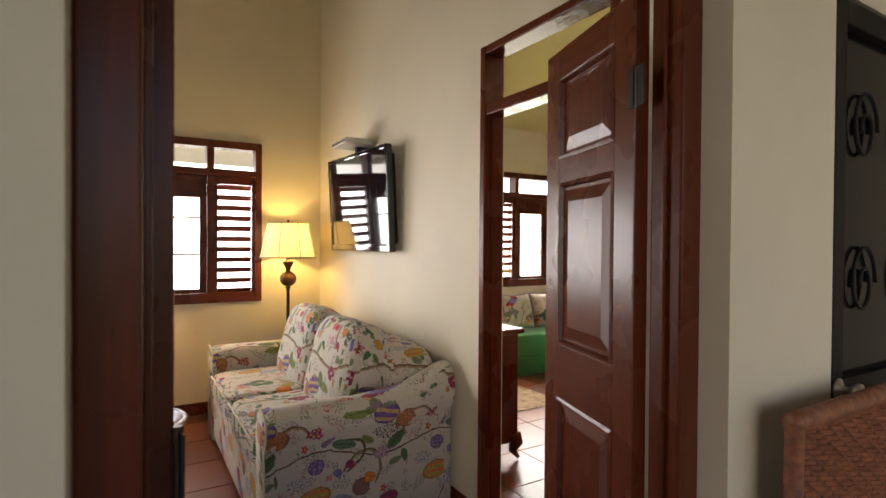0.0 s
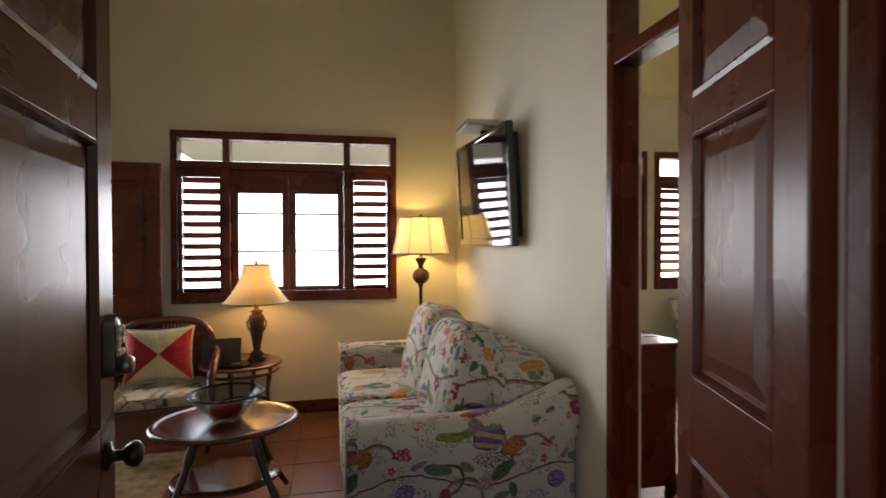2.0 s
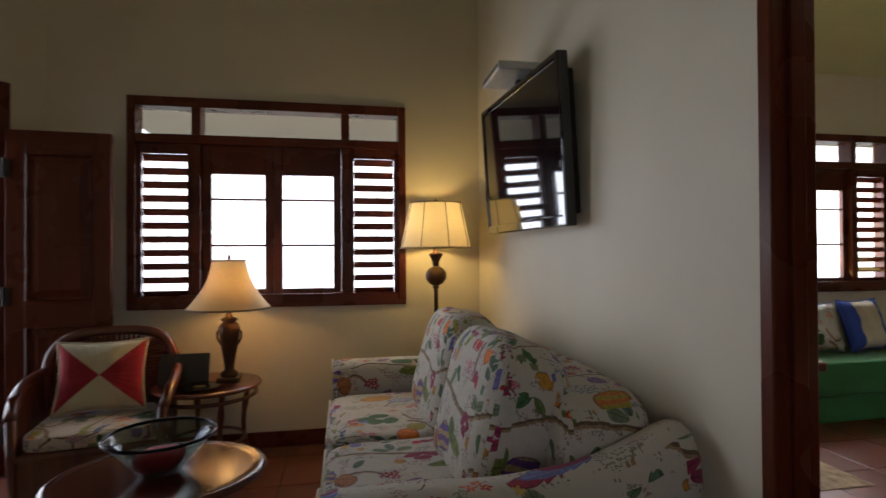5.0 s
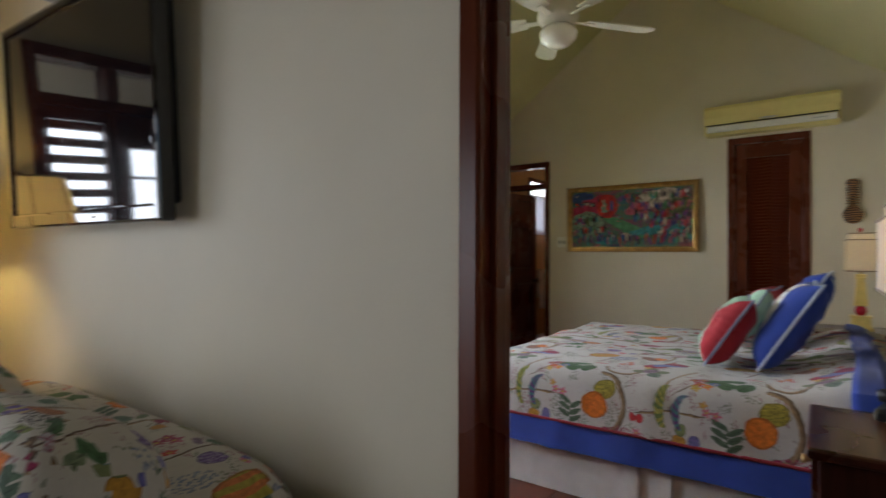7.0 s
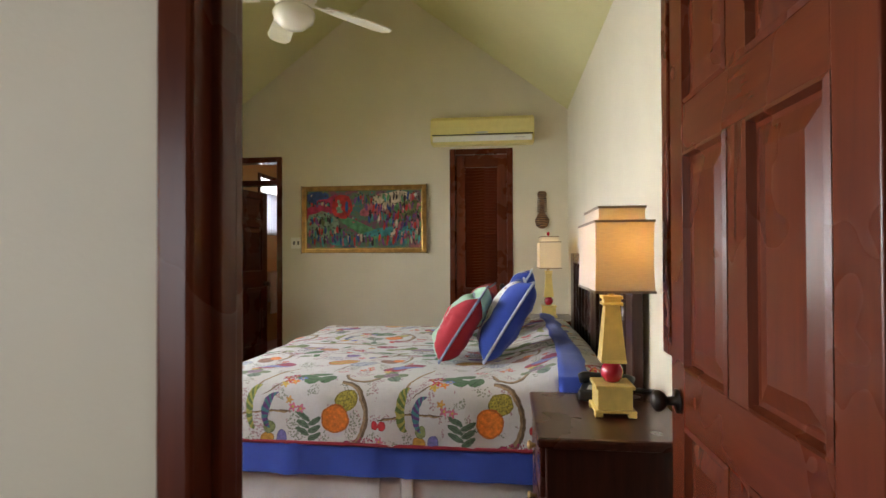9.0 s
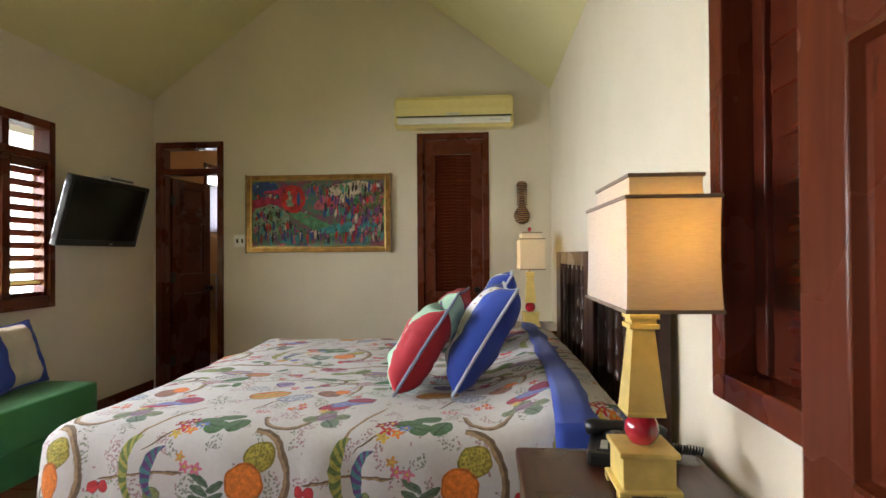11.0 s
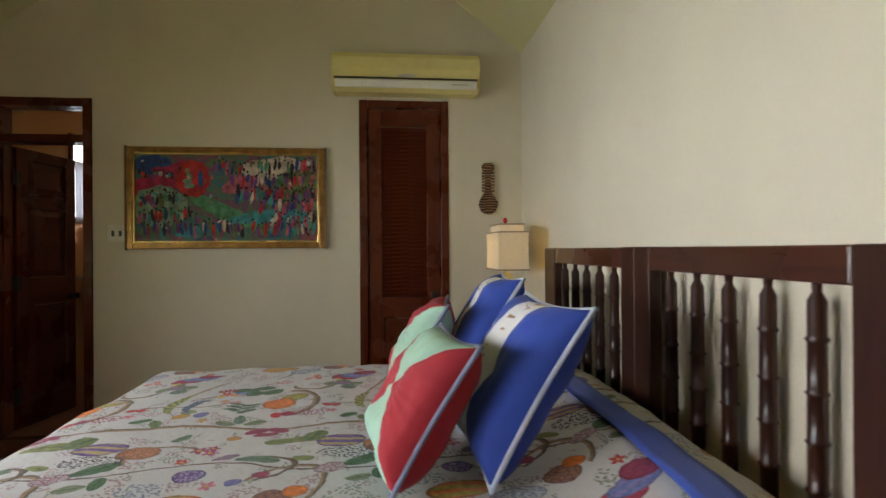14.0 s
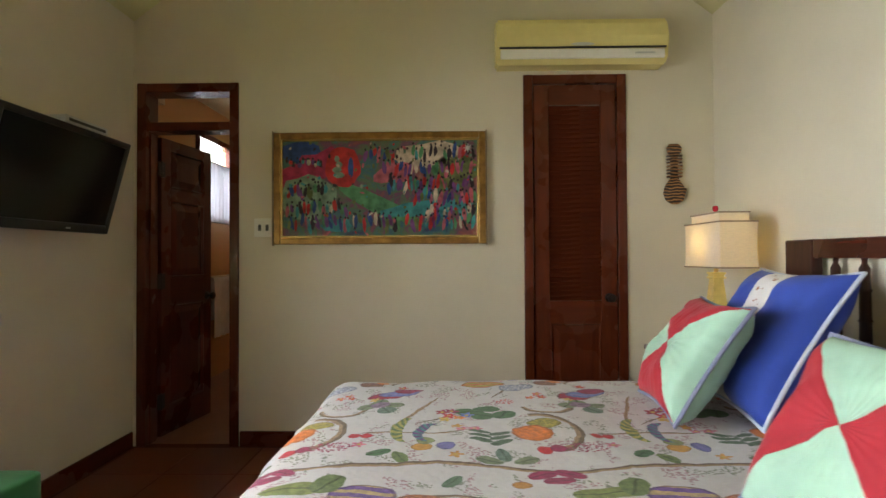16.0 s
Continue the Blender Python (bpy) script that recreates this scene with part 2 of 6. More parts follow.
    fruit(3.902, 2.472, 22, 0.078, 0.034, (0.22, 0.20, 0.48), blue, "stripe")
    fruit(3.945, 2.440, 10, 0.052, 0.034, wine)
    fruit(4.045, 2.870, 10, 0.082, 0.048, (0.62, 0.20, 0.05), olive, "stripe")
    fruit(3.985, 2.735, 10, 0.068, 0.040, (0.45, 0.47, 0.56), (0.20, 0.22, 0.34), "specks")
    fruit(4.045, 2.605, 0, 0.044, 0.042, (0.30, 0.13, 0.08), (0.13, 0.05, 0.05), "cells")
    fruit(4.088, 2.560, 0, 0.030, 0.028, orange)
    fruit(4.390, 3.075, -15, 0.060, 0.052, (0.52, 0.20, 0.07), (0.20, 0.07, 0.03), "cells")
    fruit(4.445, 2.475, 0, 0.072, 0.055, violet, (0.46, 0.34, 0.16), "stripe")
    fruit(4.215, 2.480, 25, 0.045, 0.028, (0.45, 0.40, 0.42), wine, "cells")
    fruit(4.205, 2.860, 0, 0.040, 0.036, violet, (0.34, 0.28, 0.46), "specks")
    # leaves
    for dx, dy, turn, sx, sy in ((0.0, 0.055, 8, 0.044, 0.031), (0.048, -0.01, 5, 0.044, 0.028), (-0.040, 0.010, -20, 0.036, 0.034), (-0.030, -0.062, 70, 0.044, 0.033)):
        leaf(3.67 + dx, 2.885 + dy, turn, sx, sy, green)
    for dx, dy, turn, colour in ((0.0, 0.05, 60, sage), (0.05, 0.005, 80, sage), (0.012, -0.055, 15, sage), (-0.045, -0.03, -60, (0.13, 0.20, 0.15)), (0.02, 0.0, 30, dull)):
        leaf(3.73 + dx, 2.53 + dy, turn, 0.034, 0.026, colour)
    for k in range(6):
        leaf(3.34 + 0.018 * k, 2.886 + (0.030 if k % 2 else -0.030), 30 if k % 2 == 0 else 150, 0.034, 0.011, (0.085, 0.14, 0.085))
    leaf(4.470, 2.640, 5, 0.075, 0.024, (0.20, 0.24, 0.06))
    leaf(4.500, 2.565, 60, 0.045, 0.028, (0.14, 0.20, 0.06))
    leaf(4.300, 2.700, -10, 0.060, 0.022, (0.10, 0.18, 0.10))
    leaf(4.270, 3.130, 40, 0.055, 0.024, green)
    for dx, dy, turn in ((0.012, 0.035, 20), (0.016, -0.035, 150), (-0.022, 0.0, 5)):
        leaf(4.565 + dx, 2.735 + dy, turn, 0.036, 0.017, wine)
    for x, y, turn, colour in ((4.66, 2.80, 20, sage), (4.69, 2.86, 100, (0.13, 0.20, 0.15)), (4.655, 2.90, 160, sage), (4.70, 2.47, 40, green), (4.675, 2.41, 120, (0.14, 0.20, 0.06)),
                               (4.15, 2.40, 20, sage), (4.175, 2.345, 100, green), (4.30, 2.57, 150, (0.20, 0.24, 0.06)), (4.33, 2.80, 30, dull), (4.53, 3.00, 60, (0.10, 0.18, 0.10))):
        leaf(x, y, turn, 0.034, 0.016, colour)
    for x, y, colour in ((4.725, 2.735, red), (4.735, 2.695, wine), (4.52, 2.83, (0.50, 0.24, 0.04)), (4.185, 2.665, wine), (4.15, 2.73, (0.16, 0.15, 0.42))):
        fruit(x, y, 0, 0.021, 0.020, colour)
    # fronds
    ring(3.475, 2.395, 178, 0.048, 0.105, 80, 0.42, (0.38, 0.36, 0.08), (0.13, 0.19, 0.05), True)
    ring(3.455, 2.315, 170, 0.055, 0.085, 80, 0.32, (0.12, 0.055, 0.20), (0.07, 0.20, 0.24), True)
    # sprays and blossoms
    spray(4.335, 2.440, 0.100, 0.050, (0.045, 0.03, 0.04))
    spray(4.130, 2.960, 0.060, 0.040, (0.20, 0.24, 0.34))
    spray(3.800, 2.800, 0.035, 0.028, red)
    spray(4.740, 2.620, 0.070, 0.035, wine)
    for x, y, size, colour in ((3.655, 2.300, 0.024, (0.32, 0.03, 0.05)), (3.675, 2.265, 0.022, wine), (3.620, 2.275, 0.023, red), (3.605, 2.240, 0.022, orange), (3.585, 2.290, 0.021, (0.60, 0.40, 0.06)),
                               (3.640, 2.215, 0.022, blue), (3.505, 2.250, 0.018, (0.55, 0.28, 0.06)), (3.470, 2.235, 0.019, (0.58, 0.16, 0.24)), (3.465, 2.195, 0.019, (0.58, 0.16, 0.24)),
                               (3.850, 2.700, 0.018, (0.60, 0.12, 0.08)), (3.880, 2.670, 0.018, (0.60, 0.12, 0.08)), (3.845, 2.655, 0.017, red), (3.815, 2.560, 0.020, (0.62, 0.42, 0.12)),
                               (4.755, 2.540, 0.020, (0.58, 0.16, 0.24)), (4.135, 2.790, 0.020, (0.58, 0.16, 0.24)), (4.310, 2.920, 0.018, red), (4.690, 2.990, 0.020, (0.55, 0.28, 0.06)), (4.010, 2.470, 0.020, red),
                               (4.400, 2.900, 0.024, wine), (4.380, 2.860, 0.022, (0.40, 0.05, 0.14)), (4.415, 2.865, 0.020, wine)):
        blossom(x, y, size, colour)
    tone = ramp(ns, ls, wash, [(0.25, (0.93, 0.93, 0.93)), (0.75, (1.03, 1.03, 1.03))])
    ls.new(mixer(ns, ls, 1.0, state["col"], tone, "MULTIPLY"), b.inputs["Base Color"])
    b.inputs["Roughness"].default_value, b.inputs["Sheen Weight"].default_value = 0.85, 0.1
    bump(ns, ls, A("ADD", noisy(ns, ls, plain_uv, 9, 4, 0.5, 0.3).outputs[0], A("MULTIPLY", noisy(ns, ls, plain_uv, 380, 2).outputs[0], 0.06)), b, 0.6, 0.02)
    return m


def patched(name, one, two, rule):
    """Cloth of two colours on UVs from 0 to 1: 'quarters' meet at the centre, 'band' lies across the middle."""
    m, ns, ls, b = nodes_of(name)
    tc, xyz = ns.new("ShaderNodeTexCoord"), ns.new("ShaderNodeSeparateXYZ")
    ls.new(tc.outputs["UV"], xyz.inputs[0])
    u, v = arith(ns, ls, "SUBTRACT", xyz.outputs[0], 0.5), arith(ns, ls, "SUBTRACT", xyz.outputs[1], 0.5)
    au, av = arith(ns, ls, "ABSOLUTE", u), arith(ns, ls, "ABSOLUTE", v)
    obj = coords(ns, ls)
    n1, n2 = noisy(ns, ls, obj, 7, 4), noisy(ns, ls, obj, 420, 2)
    mask = arith(ns, ls, "GREATER_THAN", au, av) if rule == "quarters" else arith(ns, ls, "GREATER_THAN", au, 0.11 if rule == "band" else 0.26)
    col = mixer(ns, ls, mask, two, one)
    if rule == "band":
        st = arith(ns, ls, "MULTIPLY", arith(ns, ls, "LESS_THAN", au, 0.05), arith(ns, ls, "GREATER_THAN", noisy(ns, ls, obj, 22, 3).outputs[0], 0.60))
        col = mixer(ns, ls, st, col, (0.34, 0.16, 0.10))
    col = mixer(ns, ls, 1.0, col, ramp(ns, ls, n1.outputs[0], [(0.3, (0.84, 0.84, 0.84)), (0.7, (1.05, 1.05, 1.05))]), "MULTIPLY")
    ls.new(col, b.inputs["Base Color"])
    b.inputs["Roughness"].default_value, b.inputs["Sheen Weight"].default_value = 0.85, 0.05
    if rule == "quarters":
        ray = arith(ns, ls, "SINE", arith(ns, ls, "MULTIPLY", arith(ns, ls, "ARCTAN2", v, u), 28.0))
        bump(ns, ls, arith(ns, ls, "MULTIPLY_ADD", ray, 0.5), b, 0.35, 0.003)
    else:
        bump(ns, ls, n2.outputs[0], b, 0.25, 0.002)
    return m


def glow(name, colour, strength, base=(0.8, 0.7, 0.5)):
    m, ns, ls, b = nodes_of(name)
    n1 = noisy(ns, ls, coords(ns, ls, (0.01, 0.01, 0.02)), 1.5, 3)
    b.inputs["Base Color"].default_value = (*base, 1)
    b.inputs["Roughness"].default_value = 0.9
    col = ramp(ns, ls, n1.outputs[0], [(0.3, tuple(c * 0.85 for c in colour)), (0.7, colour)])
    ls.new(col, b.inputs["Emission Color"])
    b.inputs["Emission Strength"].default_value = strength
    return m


def shade_cloth(name, colour, through_=0.45, passing=(1.0, 1.0, 1.0)):
    """Thin lampshade linen: part of the light goes through it."""
    m, ns, ls, b = nodes_of(name)
    n1 = noisy(ns, ls, coords(ns, ls, (30, 30, 260)), 1.5, 3)
    col = ramp(ns, ls, n1.outputs[0], [(0.3, tuple(c * 0.88 for c in colour)), (0.7, colour)])
    ls.new(col, b.inputs["Base Color"])
    b.inputs["Roughness"].default_value = 0.9
    tr, mx = ns.new("ShaderNodeBsdfTranslucent"), ns.new("ShaderNodeMixShader")
    ls.new(mixer(ns, ls, 1.0, col, passing, "MULTIPLY"), tr.inputs["Color"])
    mx.inputs[0].default_value = through_
    ls.new(b.outputs[0], mx.inputs[1])
    ls.new(tr.outputs[0], mx.inputs[2])
    ls.new(mx.outputs[0], ns["Material Output"].inputs["Surface"])
    return m


def clear_glass(name, tint=(1, 1, 1), rough=0.0):
    m, ns, ls, b = nodes_of(name)
    g, t, mx, fr = ns.new("ShaderNodeBsdfGlossy"), ns.new("ShaderNodeBsdfTransparent"), ns.new("ShaderNodeMixShader"), ns.new("ShaderNodeLayerWeight")
    fr.inputs["Blend"].default_value = 0.5
    g.inputs["Roughness"].default_value = rough
    t.inputs["Color"].default_value = (*tint, 1)
    ls.new(arith(ns, ls, "ADD", arith(ns, ls, "MULTIPLY", arith(ns, ls, "POWER", fr.outputs["Facing"], 5.0), 0.90), 0.035), mx.inputs[0])
    ls.new(t.outputs[0], mx.inputs[1])
    ls.new(g.outputs[0], mx.inputs[2])
    ls.new(mx.outputs[0], ns["Material Output"].inputs["Surface"])
    return m


def tile_mat(name, dark, light):
    m, ns, ls, b = nodes_of(name)
    v = coords(ns, ls)
    info = ns.new("ShaderNodeObjectInfo")
    n1, n2 = noisy(ns, ls, v, 5, 4, 0.5, 0.2), noisy(ns, ls, v, 60, 3)
    col = ramp(ns, ls, n1.outputs[0], [(0.28, dark), (0.75, light)])
    r = ramp(ns, ls, info.outputs["Random"], [(0, (0.82, 0.81, 0.80)), (1, (1.14, 1.12, 1.1))])
    ls.new(mixer(ns, ls, 1.0, col, r, "MULTIPLY"), b.inputs["Base Color"])
    rr = ramp(ns, ls, n1.outputs[0], [(0.2, (0.30,) * 3), (0.9, (0.36,) * 3)])
    ls.new(rr, b.inputs["Roughness"])
    bump(ns, ls, n2.outputs[0], b, 0.05, 0.002)
    return m


def wicker_mat(name, dark, light):
    m, ns, ls, b = nodes_of(name)
    v = coords(ns, ls)
    n1 = noisy(ns, ls, v, 40, 4)
    col = ramp(ns, ls, n1.outputs[0], [(0.3, dark), (0.7, light)])
    ls.new(col, b.inputs["Base Color"])
    b.inputs["Roughness"].default_value = 0.55
    return m


WALL = paint("wall_cream", (0.66, 0.60, 0.47), 0.62)
CEIL = paint("ceiling_cream", (0.62, 0.58, 0.31), 0.7)
BATHWALL = paint("bath_ochre", (0.62, 0.36, 0.16), 0.6)
SOFFIT = paint("soffit_cream", (0.74, 0.68, 0.52), 0.7)
MAHOG = wood("mahogany", (0.074, 0.0145, 0.006), (0.130, 0.028, 0.0095), 0.27, coat=0.0, gloss=0.26)
MAHOGX = wood("mahogany_cross", (0.074, 0.0145, 0.006), (0.130, 0.028, 0.0095), 0.27, (1.2, 14, 14), 0.0, gloss=0.26)
MAHOGY = wood("mahogany_across", (0.074, 0.0145, 0.006), (0.130, 0.028, 0.0095), 0.27, (14, 1.2, 14), 0.0, gloss=0.26)
REDWOOD = wood("red_cedar", (0.045, 0.008, 0.004), (0.085, 0.016, 0.006), 0.24, (1.2, 14, 14), 0.0, gloss=0.35)
DARKWOOD = wood("dark_stained_wood", (0.020, 0.007, 0.005), (0.066, 0.020, 0.012), 0.34, gloss=0.3)
DARKWOODX = wood("dark_stained_wood_cross", (0.030, 0.008, 0.005), (0.085, 0.023, 0.012), 0.27, (1.2, 14, 14))
TABLEWOOD = wood("polished_tabletop", (0.050, 0.012, 0.006), (0.11, 0.026, 0.011), 0.18, (2.0, 14, 14), 0.12)
RATTAN = wood("rattan_cane", (0.055, 0.012, 0.006), (0.16, 0.037, 0.014), 0.3)
WICKER = wicker_mat("woven_wicker", (0.10, 0.030, 0.014), (0.30, 0.11, 0.055))
TILE = tile_mat("red_floor_tile", (0.135, 0.033, 0.012), (0.185, 0.049, 0.018))
GROUT = plain("floor_grout", (0.10, 0.032, 0.016), 0.7)
BATHTILE = tile_mat("bath_tile", (0.26, 0.12, 0.075), (0.34, 0.17, 0.11))
TERRACE = paint("terrace_tile", (0.62, 0.60, 0.56), 0.6)
FLORAL = floral("floral_print", (0.535, 0.495, 0.42), True, (0.90, 0.2), 1.15)
FLORAL_BED = floral("floral_bedspread")
BLUE = cloth("blue_cotton", (0.035, 0.075, 0.42))
WHITE = cloth("white_cotton", (0.78, 0.78, 0.80))
RED = cloth("red_cotton", (0.37, 0.016, 0.030))
DEEPRED = cloth("crimson_piping", (0.26, 0.010, 0.028))
CREAMCLOTH = cloth("cream_cotton", (0.62, 0.55, 0.36))
TRIM = cloth("pale_blue_piping", (0.48, 0.53, 0.66))
GREYTRIM = cloth("grey_piping", (0.20, 0.22, 0.33))
REDMINT = patched("red_mint_patchwork", (0.37, 0.016, 0.030), (0.36, 0.56, 0.43), "quarters")
REDCREAM = patched("red_cream_patchwork", (0.37, 0.016, 0.030), (0.62, 0.55, 0.36), "quarters")
BLUEBAND = patched("blue_banded_cotton", (0.030, 0.066, 0.37), (0.70, 0.68, 0.68), "band")
BLUECREAM = patched("blue_cream_cotton", (0.030, 0.066, 0.37), (0.58, 0.52, 0.38), "wide")
GREEN = cloth("green_canvas", (0.030, 0.17, 0.045))
SISAL = paint("sisal_weave", (0.40, 0.29, 0.17), 0.95, 0.22, 160, 0.7, 14)
LINEN = shade_cloth("cream_linen_shade", (0.80, 0.70, 0.52), 0.27)
LINENW = shade_cloth("white_linen_shade", (0.80, 0.78, 0.74), 0.42, (1.0, 0.74, 0.30))
SHEER = shade_cloth("sheer_cotton", (0.74, 0.74, 0.80), 0.10)
SILK = shade_cloth("gold_silk_shade", (0.82, 0.62, 0.36), 0.14)
BRONZE = plain("aged_bronze", (0.085, 0.045, 0.022), 0.38, 0.7)
DARKTRIM = plain("shade_trim", (0.24, 0.18, 0.12), 0.7)
YELLOW = plain("yellow_lacquer", (0.74, 0.56, 0.17), 0.35, 0, 0.3)
REDBALL = plain("red_lacquer", (0.40, 0.012, 0.030), 0.2, 0, 0.6)
BLACK = plain("black_plastic", (0.012, 0.012, 0.013), 0.32)
GLOSSBLACK = plain("black_screen", (0.006, 0.006, 0.008), 0.06, 0, 0.5, 0.02)
SATINBLACK = plain("satin_screen", (0.006, 0.006, 0.007), 0.16, 0, 0.0, 0.02, 0.3)
SILVER = plain("silver_plastic", (0.55, 0.55, 0.53), 0.35, 0.3)
BRASS = plain("satin_brass", (0.60, 0.45, 0.22), 0.3, 0.9)
DARKNICKEL = plain("tarnished_nickel", (0.30, 0.28, 0.24), 0.3, 0.9)
NICKEL = plain("satin_nickel", (0.55, 0.52, 0.46), 0.3, 0.9)
DARKMETAL = plain("dark_bronze", (0.035, 0.028, 0.024), 0.32, 0.6)
IRON = plain("wrought_iron", (0.012, 0.010, 0.010), 0.55, 0.0, gloss=0.15)
GILT = plain("bright_gilt", (0.66, 0.46, 0.15), 0.26, 0.7)
GOLD = plain("gilt_frame", (0.26, 0.14, 0.035), 0.32, 0.6, 0.0, 0.35)
ACBODY = plain("ivory_plastic", (0.74, 0.64, 0.26), 0.45, 0, 0.0, 0.03)
IVORY = plain("white_plastic", (0.78, 0.76, 0.70), 0.4, 0, 0.0, 0.03)
FANWHITE = plain("fan_white", (0.76, 0.73, 0.62), 0.45, 0, 0.0, 0.05)
OPAL = plain("opal_glass", (0.85, 0.83, 0.74), 0.25, 0, 0.2, 0.02)
GLASS = clear_glass("window_glass")
BOWLGLASS = clear_glass("bowl_glass", (0.74, 0.79, 0.77))
DARKGLASS = plain("dark_glass", (0.005, 0.005, 0.006), 0.16, 0, 0.0, 0.03, 0.12)
# emission in place of the dazzling sky outside the windows
BACKDROP_GLOW = glow("backdrop_glow", (1.0, 0.99, 0.96), 3.0)
GRASS = paint("lawn", (0.055, 0.10, 0.022), 0.9, 0.3, 60, 0.8, 3)
RAILWOOD = wood("weathered_rail", (0.16, 0.14, 0.12), (0.30, 0.27, 0.23), 0.7, (1.2, 14, 14), 0.0)


# ---- building helpers ----
def mesh_from(name, bm, mats, smooth=False):
    me = bpy.data.meshes.new(name)
    bmesh.ops.recalc_face_normals(bm, faces=bm.faces)
    bm.to_mesh(me)
    bm.free()
    for k in mats if isinstance(mats, (list, tuple)) else [mats]:
        me.materials.append(k)
        if k.name.startswith("floral") and not me.uv_layers:
            box_uv(me)
    if smooth:
        me.polygons.foreach_set("use_smooth", [True] * len(me.polygons))
    return me


def box_uv(me):
    """UVs in metres, laid on from the side that each face looks to."""
    layer = me.uv_layers.new(name="print")
    for p in me.polygons:
        n = [abs(k) for k in p.normal]
        i, j = ((1, 2) if n[0] == max(n) else (0, 2) if n[1] == max(n) else (0, 1))
        for k in p.loop_indices:
            co = me.vertices[me.loops[k].vertex_index].co
            layer.data[k].uv = (co[i] + 0.31 * p.normal[i], co[j])


def part(name, bm, material, parent, label="", smooth=False, m=None):
    ob = new(name, mesh_from(name, bm, material, smooth))
    ob.parent = parent
    if m is not None:
        ob.matrix_local = m
    return tagged(ob, label)


def solid(name, bm, material, label="", category="", kind="", smooth=False, m=None, group=""):
    ob = new(name, mesh_from(name, bm, material, smooth))
    if m is not None:
        ob.matrix_world = m
    return tagged(ob, label, category, group, kind)


def base_of(name, m, label="", category="", group="", kind=""):
    ob = new(name)
    ob.empty_display_size = 0.1
    ob.matrix_world = m
    return tagged(ob, label, category, group, kind)


def add_box(bm, lo, hi, bevel=0.0, seg=2, mat=0):
    vs = [bm.verts.new((x, y, z)) for x in (lo[0], hi[0]) for y in (lo[1], hi[1]) for z in (lo[2], hi[2])]
    fs = [bm.faces.new([vs[i] for i in q]) for q in ((0, 1, 3, 2), (4, 6, 7, 5), (0, 4, 5, 1), (2, 3, 7, 6), (0, 2, 6, 4), (1, 5, 7, 3))]
    for f in fs:
        f.material_index = mat
    if bevel > 0:
        edges = list({e for f in fs for e in f.edges})
        bmesh.ops.bevel(bm, geom=edges, offset=bevel, segments=seg, affect="EDGES", profile=0.5)
    return vs


def boxed(lo, hi, bevel=0.0, seg=2):
    bm = bmesh.new()
    add_box(bm, lo, hi, bevel, seg)
    return bm


def lathe(profile, n=28, bm=None, centre=(0, 0), squash=(1, 1)):
    """A turned shape from (radius, height) pairs."""
    bm = bm or bmesh.new()
    rings = []
    for r, z in profile:
        rings.append([bm.verts.new((centre[0] + squash[0] * r * math.cos(2 * math.pi * k / n), centre[1] + squash[1] * r * math.sin(2 * math.pi * k / n), z)) for k in range(n)])
    for a, b in zip(rings, rings[1:]):
        for k in range(n):
            bm.faces.new((a[k], a[(k + 1) % n], b[(k + 1) % n], b[k]))
    bm.faces.new(rings[0][::-1])
    bm.faces.new(rings[-1])
    return bm


def tube(points, radius, n=10, bm=None, closed=False):
    """A round rod along points; radius may be a list."""
    bm = bm or bmesh.new()
    pts = [Vector(p) for p in points]
    rings, last = [], None
    for i, p in enumerate(pts):
        if closed:
            d = pts[(i + 1) % len(pts)] - pts[i - 1]
        else:
            d = pts[min(i + 1, len(pts) - 1)] - pts[max(i - 1, 0)]
        d.normalize()
        side = last if last else (Vector((0, 0, 1)) if abs(d.z) < 0.9 else Vector((1, 0, 0)))
        u = (side - d * side.dot(d)).normalized()
        w = d.cross(u)
        last = u
        r = radius[i] if isinstance(radius, (list, tuple)) else radius
        rings.append([bm.verts.new(p + r * (u * math.cos(2 * math.pi * k / n) + w * math.sin(2 * math.pi * k / n))) for k in range(n)])
    pairs = list(zip(rings, rings[1:])) + ([(rings[-1], rings[0])] if closed else [])
    for a, b in pairs:
        for k in range(n):
            bm.faces.new((a[k], a[(k + 1) % n], b[(k + 1) % n], b[k]))
    if not closed:
        bm.faces.new(rings[0][::-1])
        bm.faces.new(rings[-1])
    return bm


def arc_points(f, n=16):
    return [f(i / n) for i in range(n + 1)]


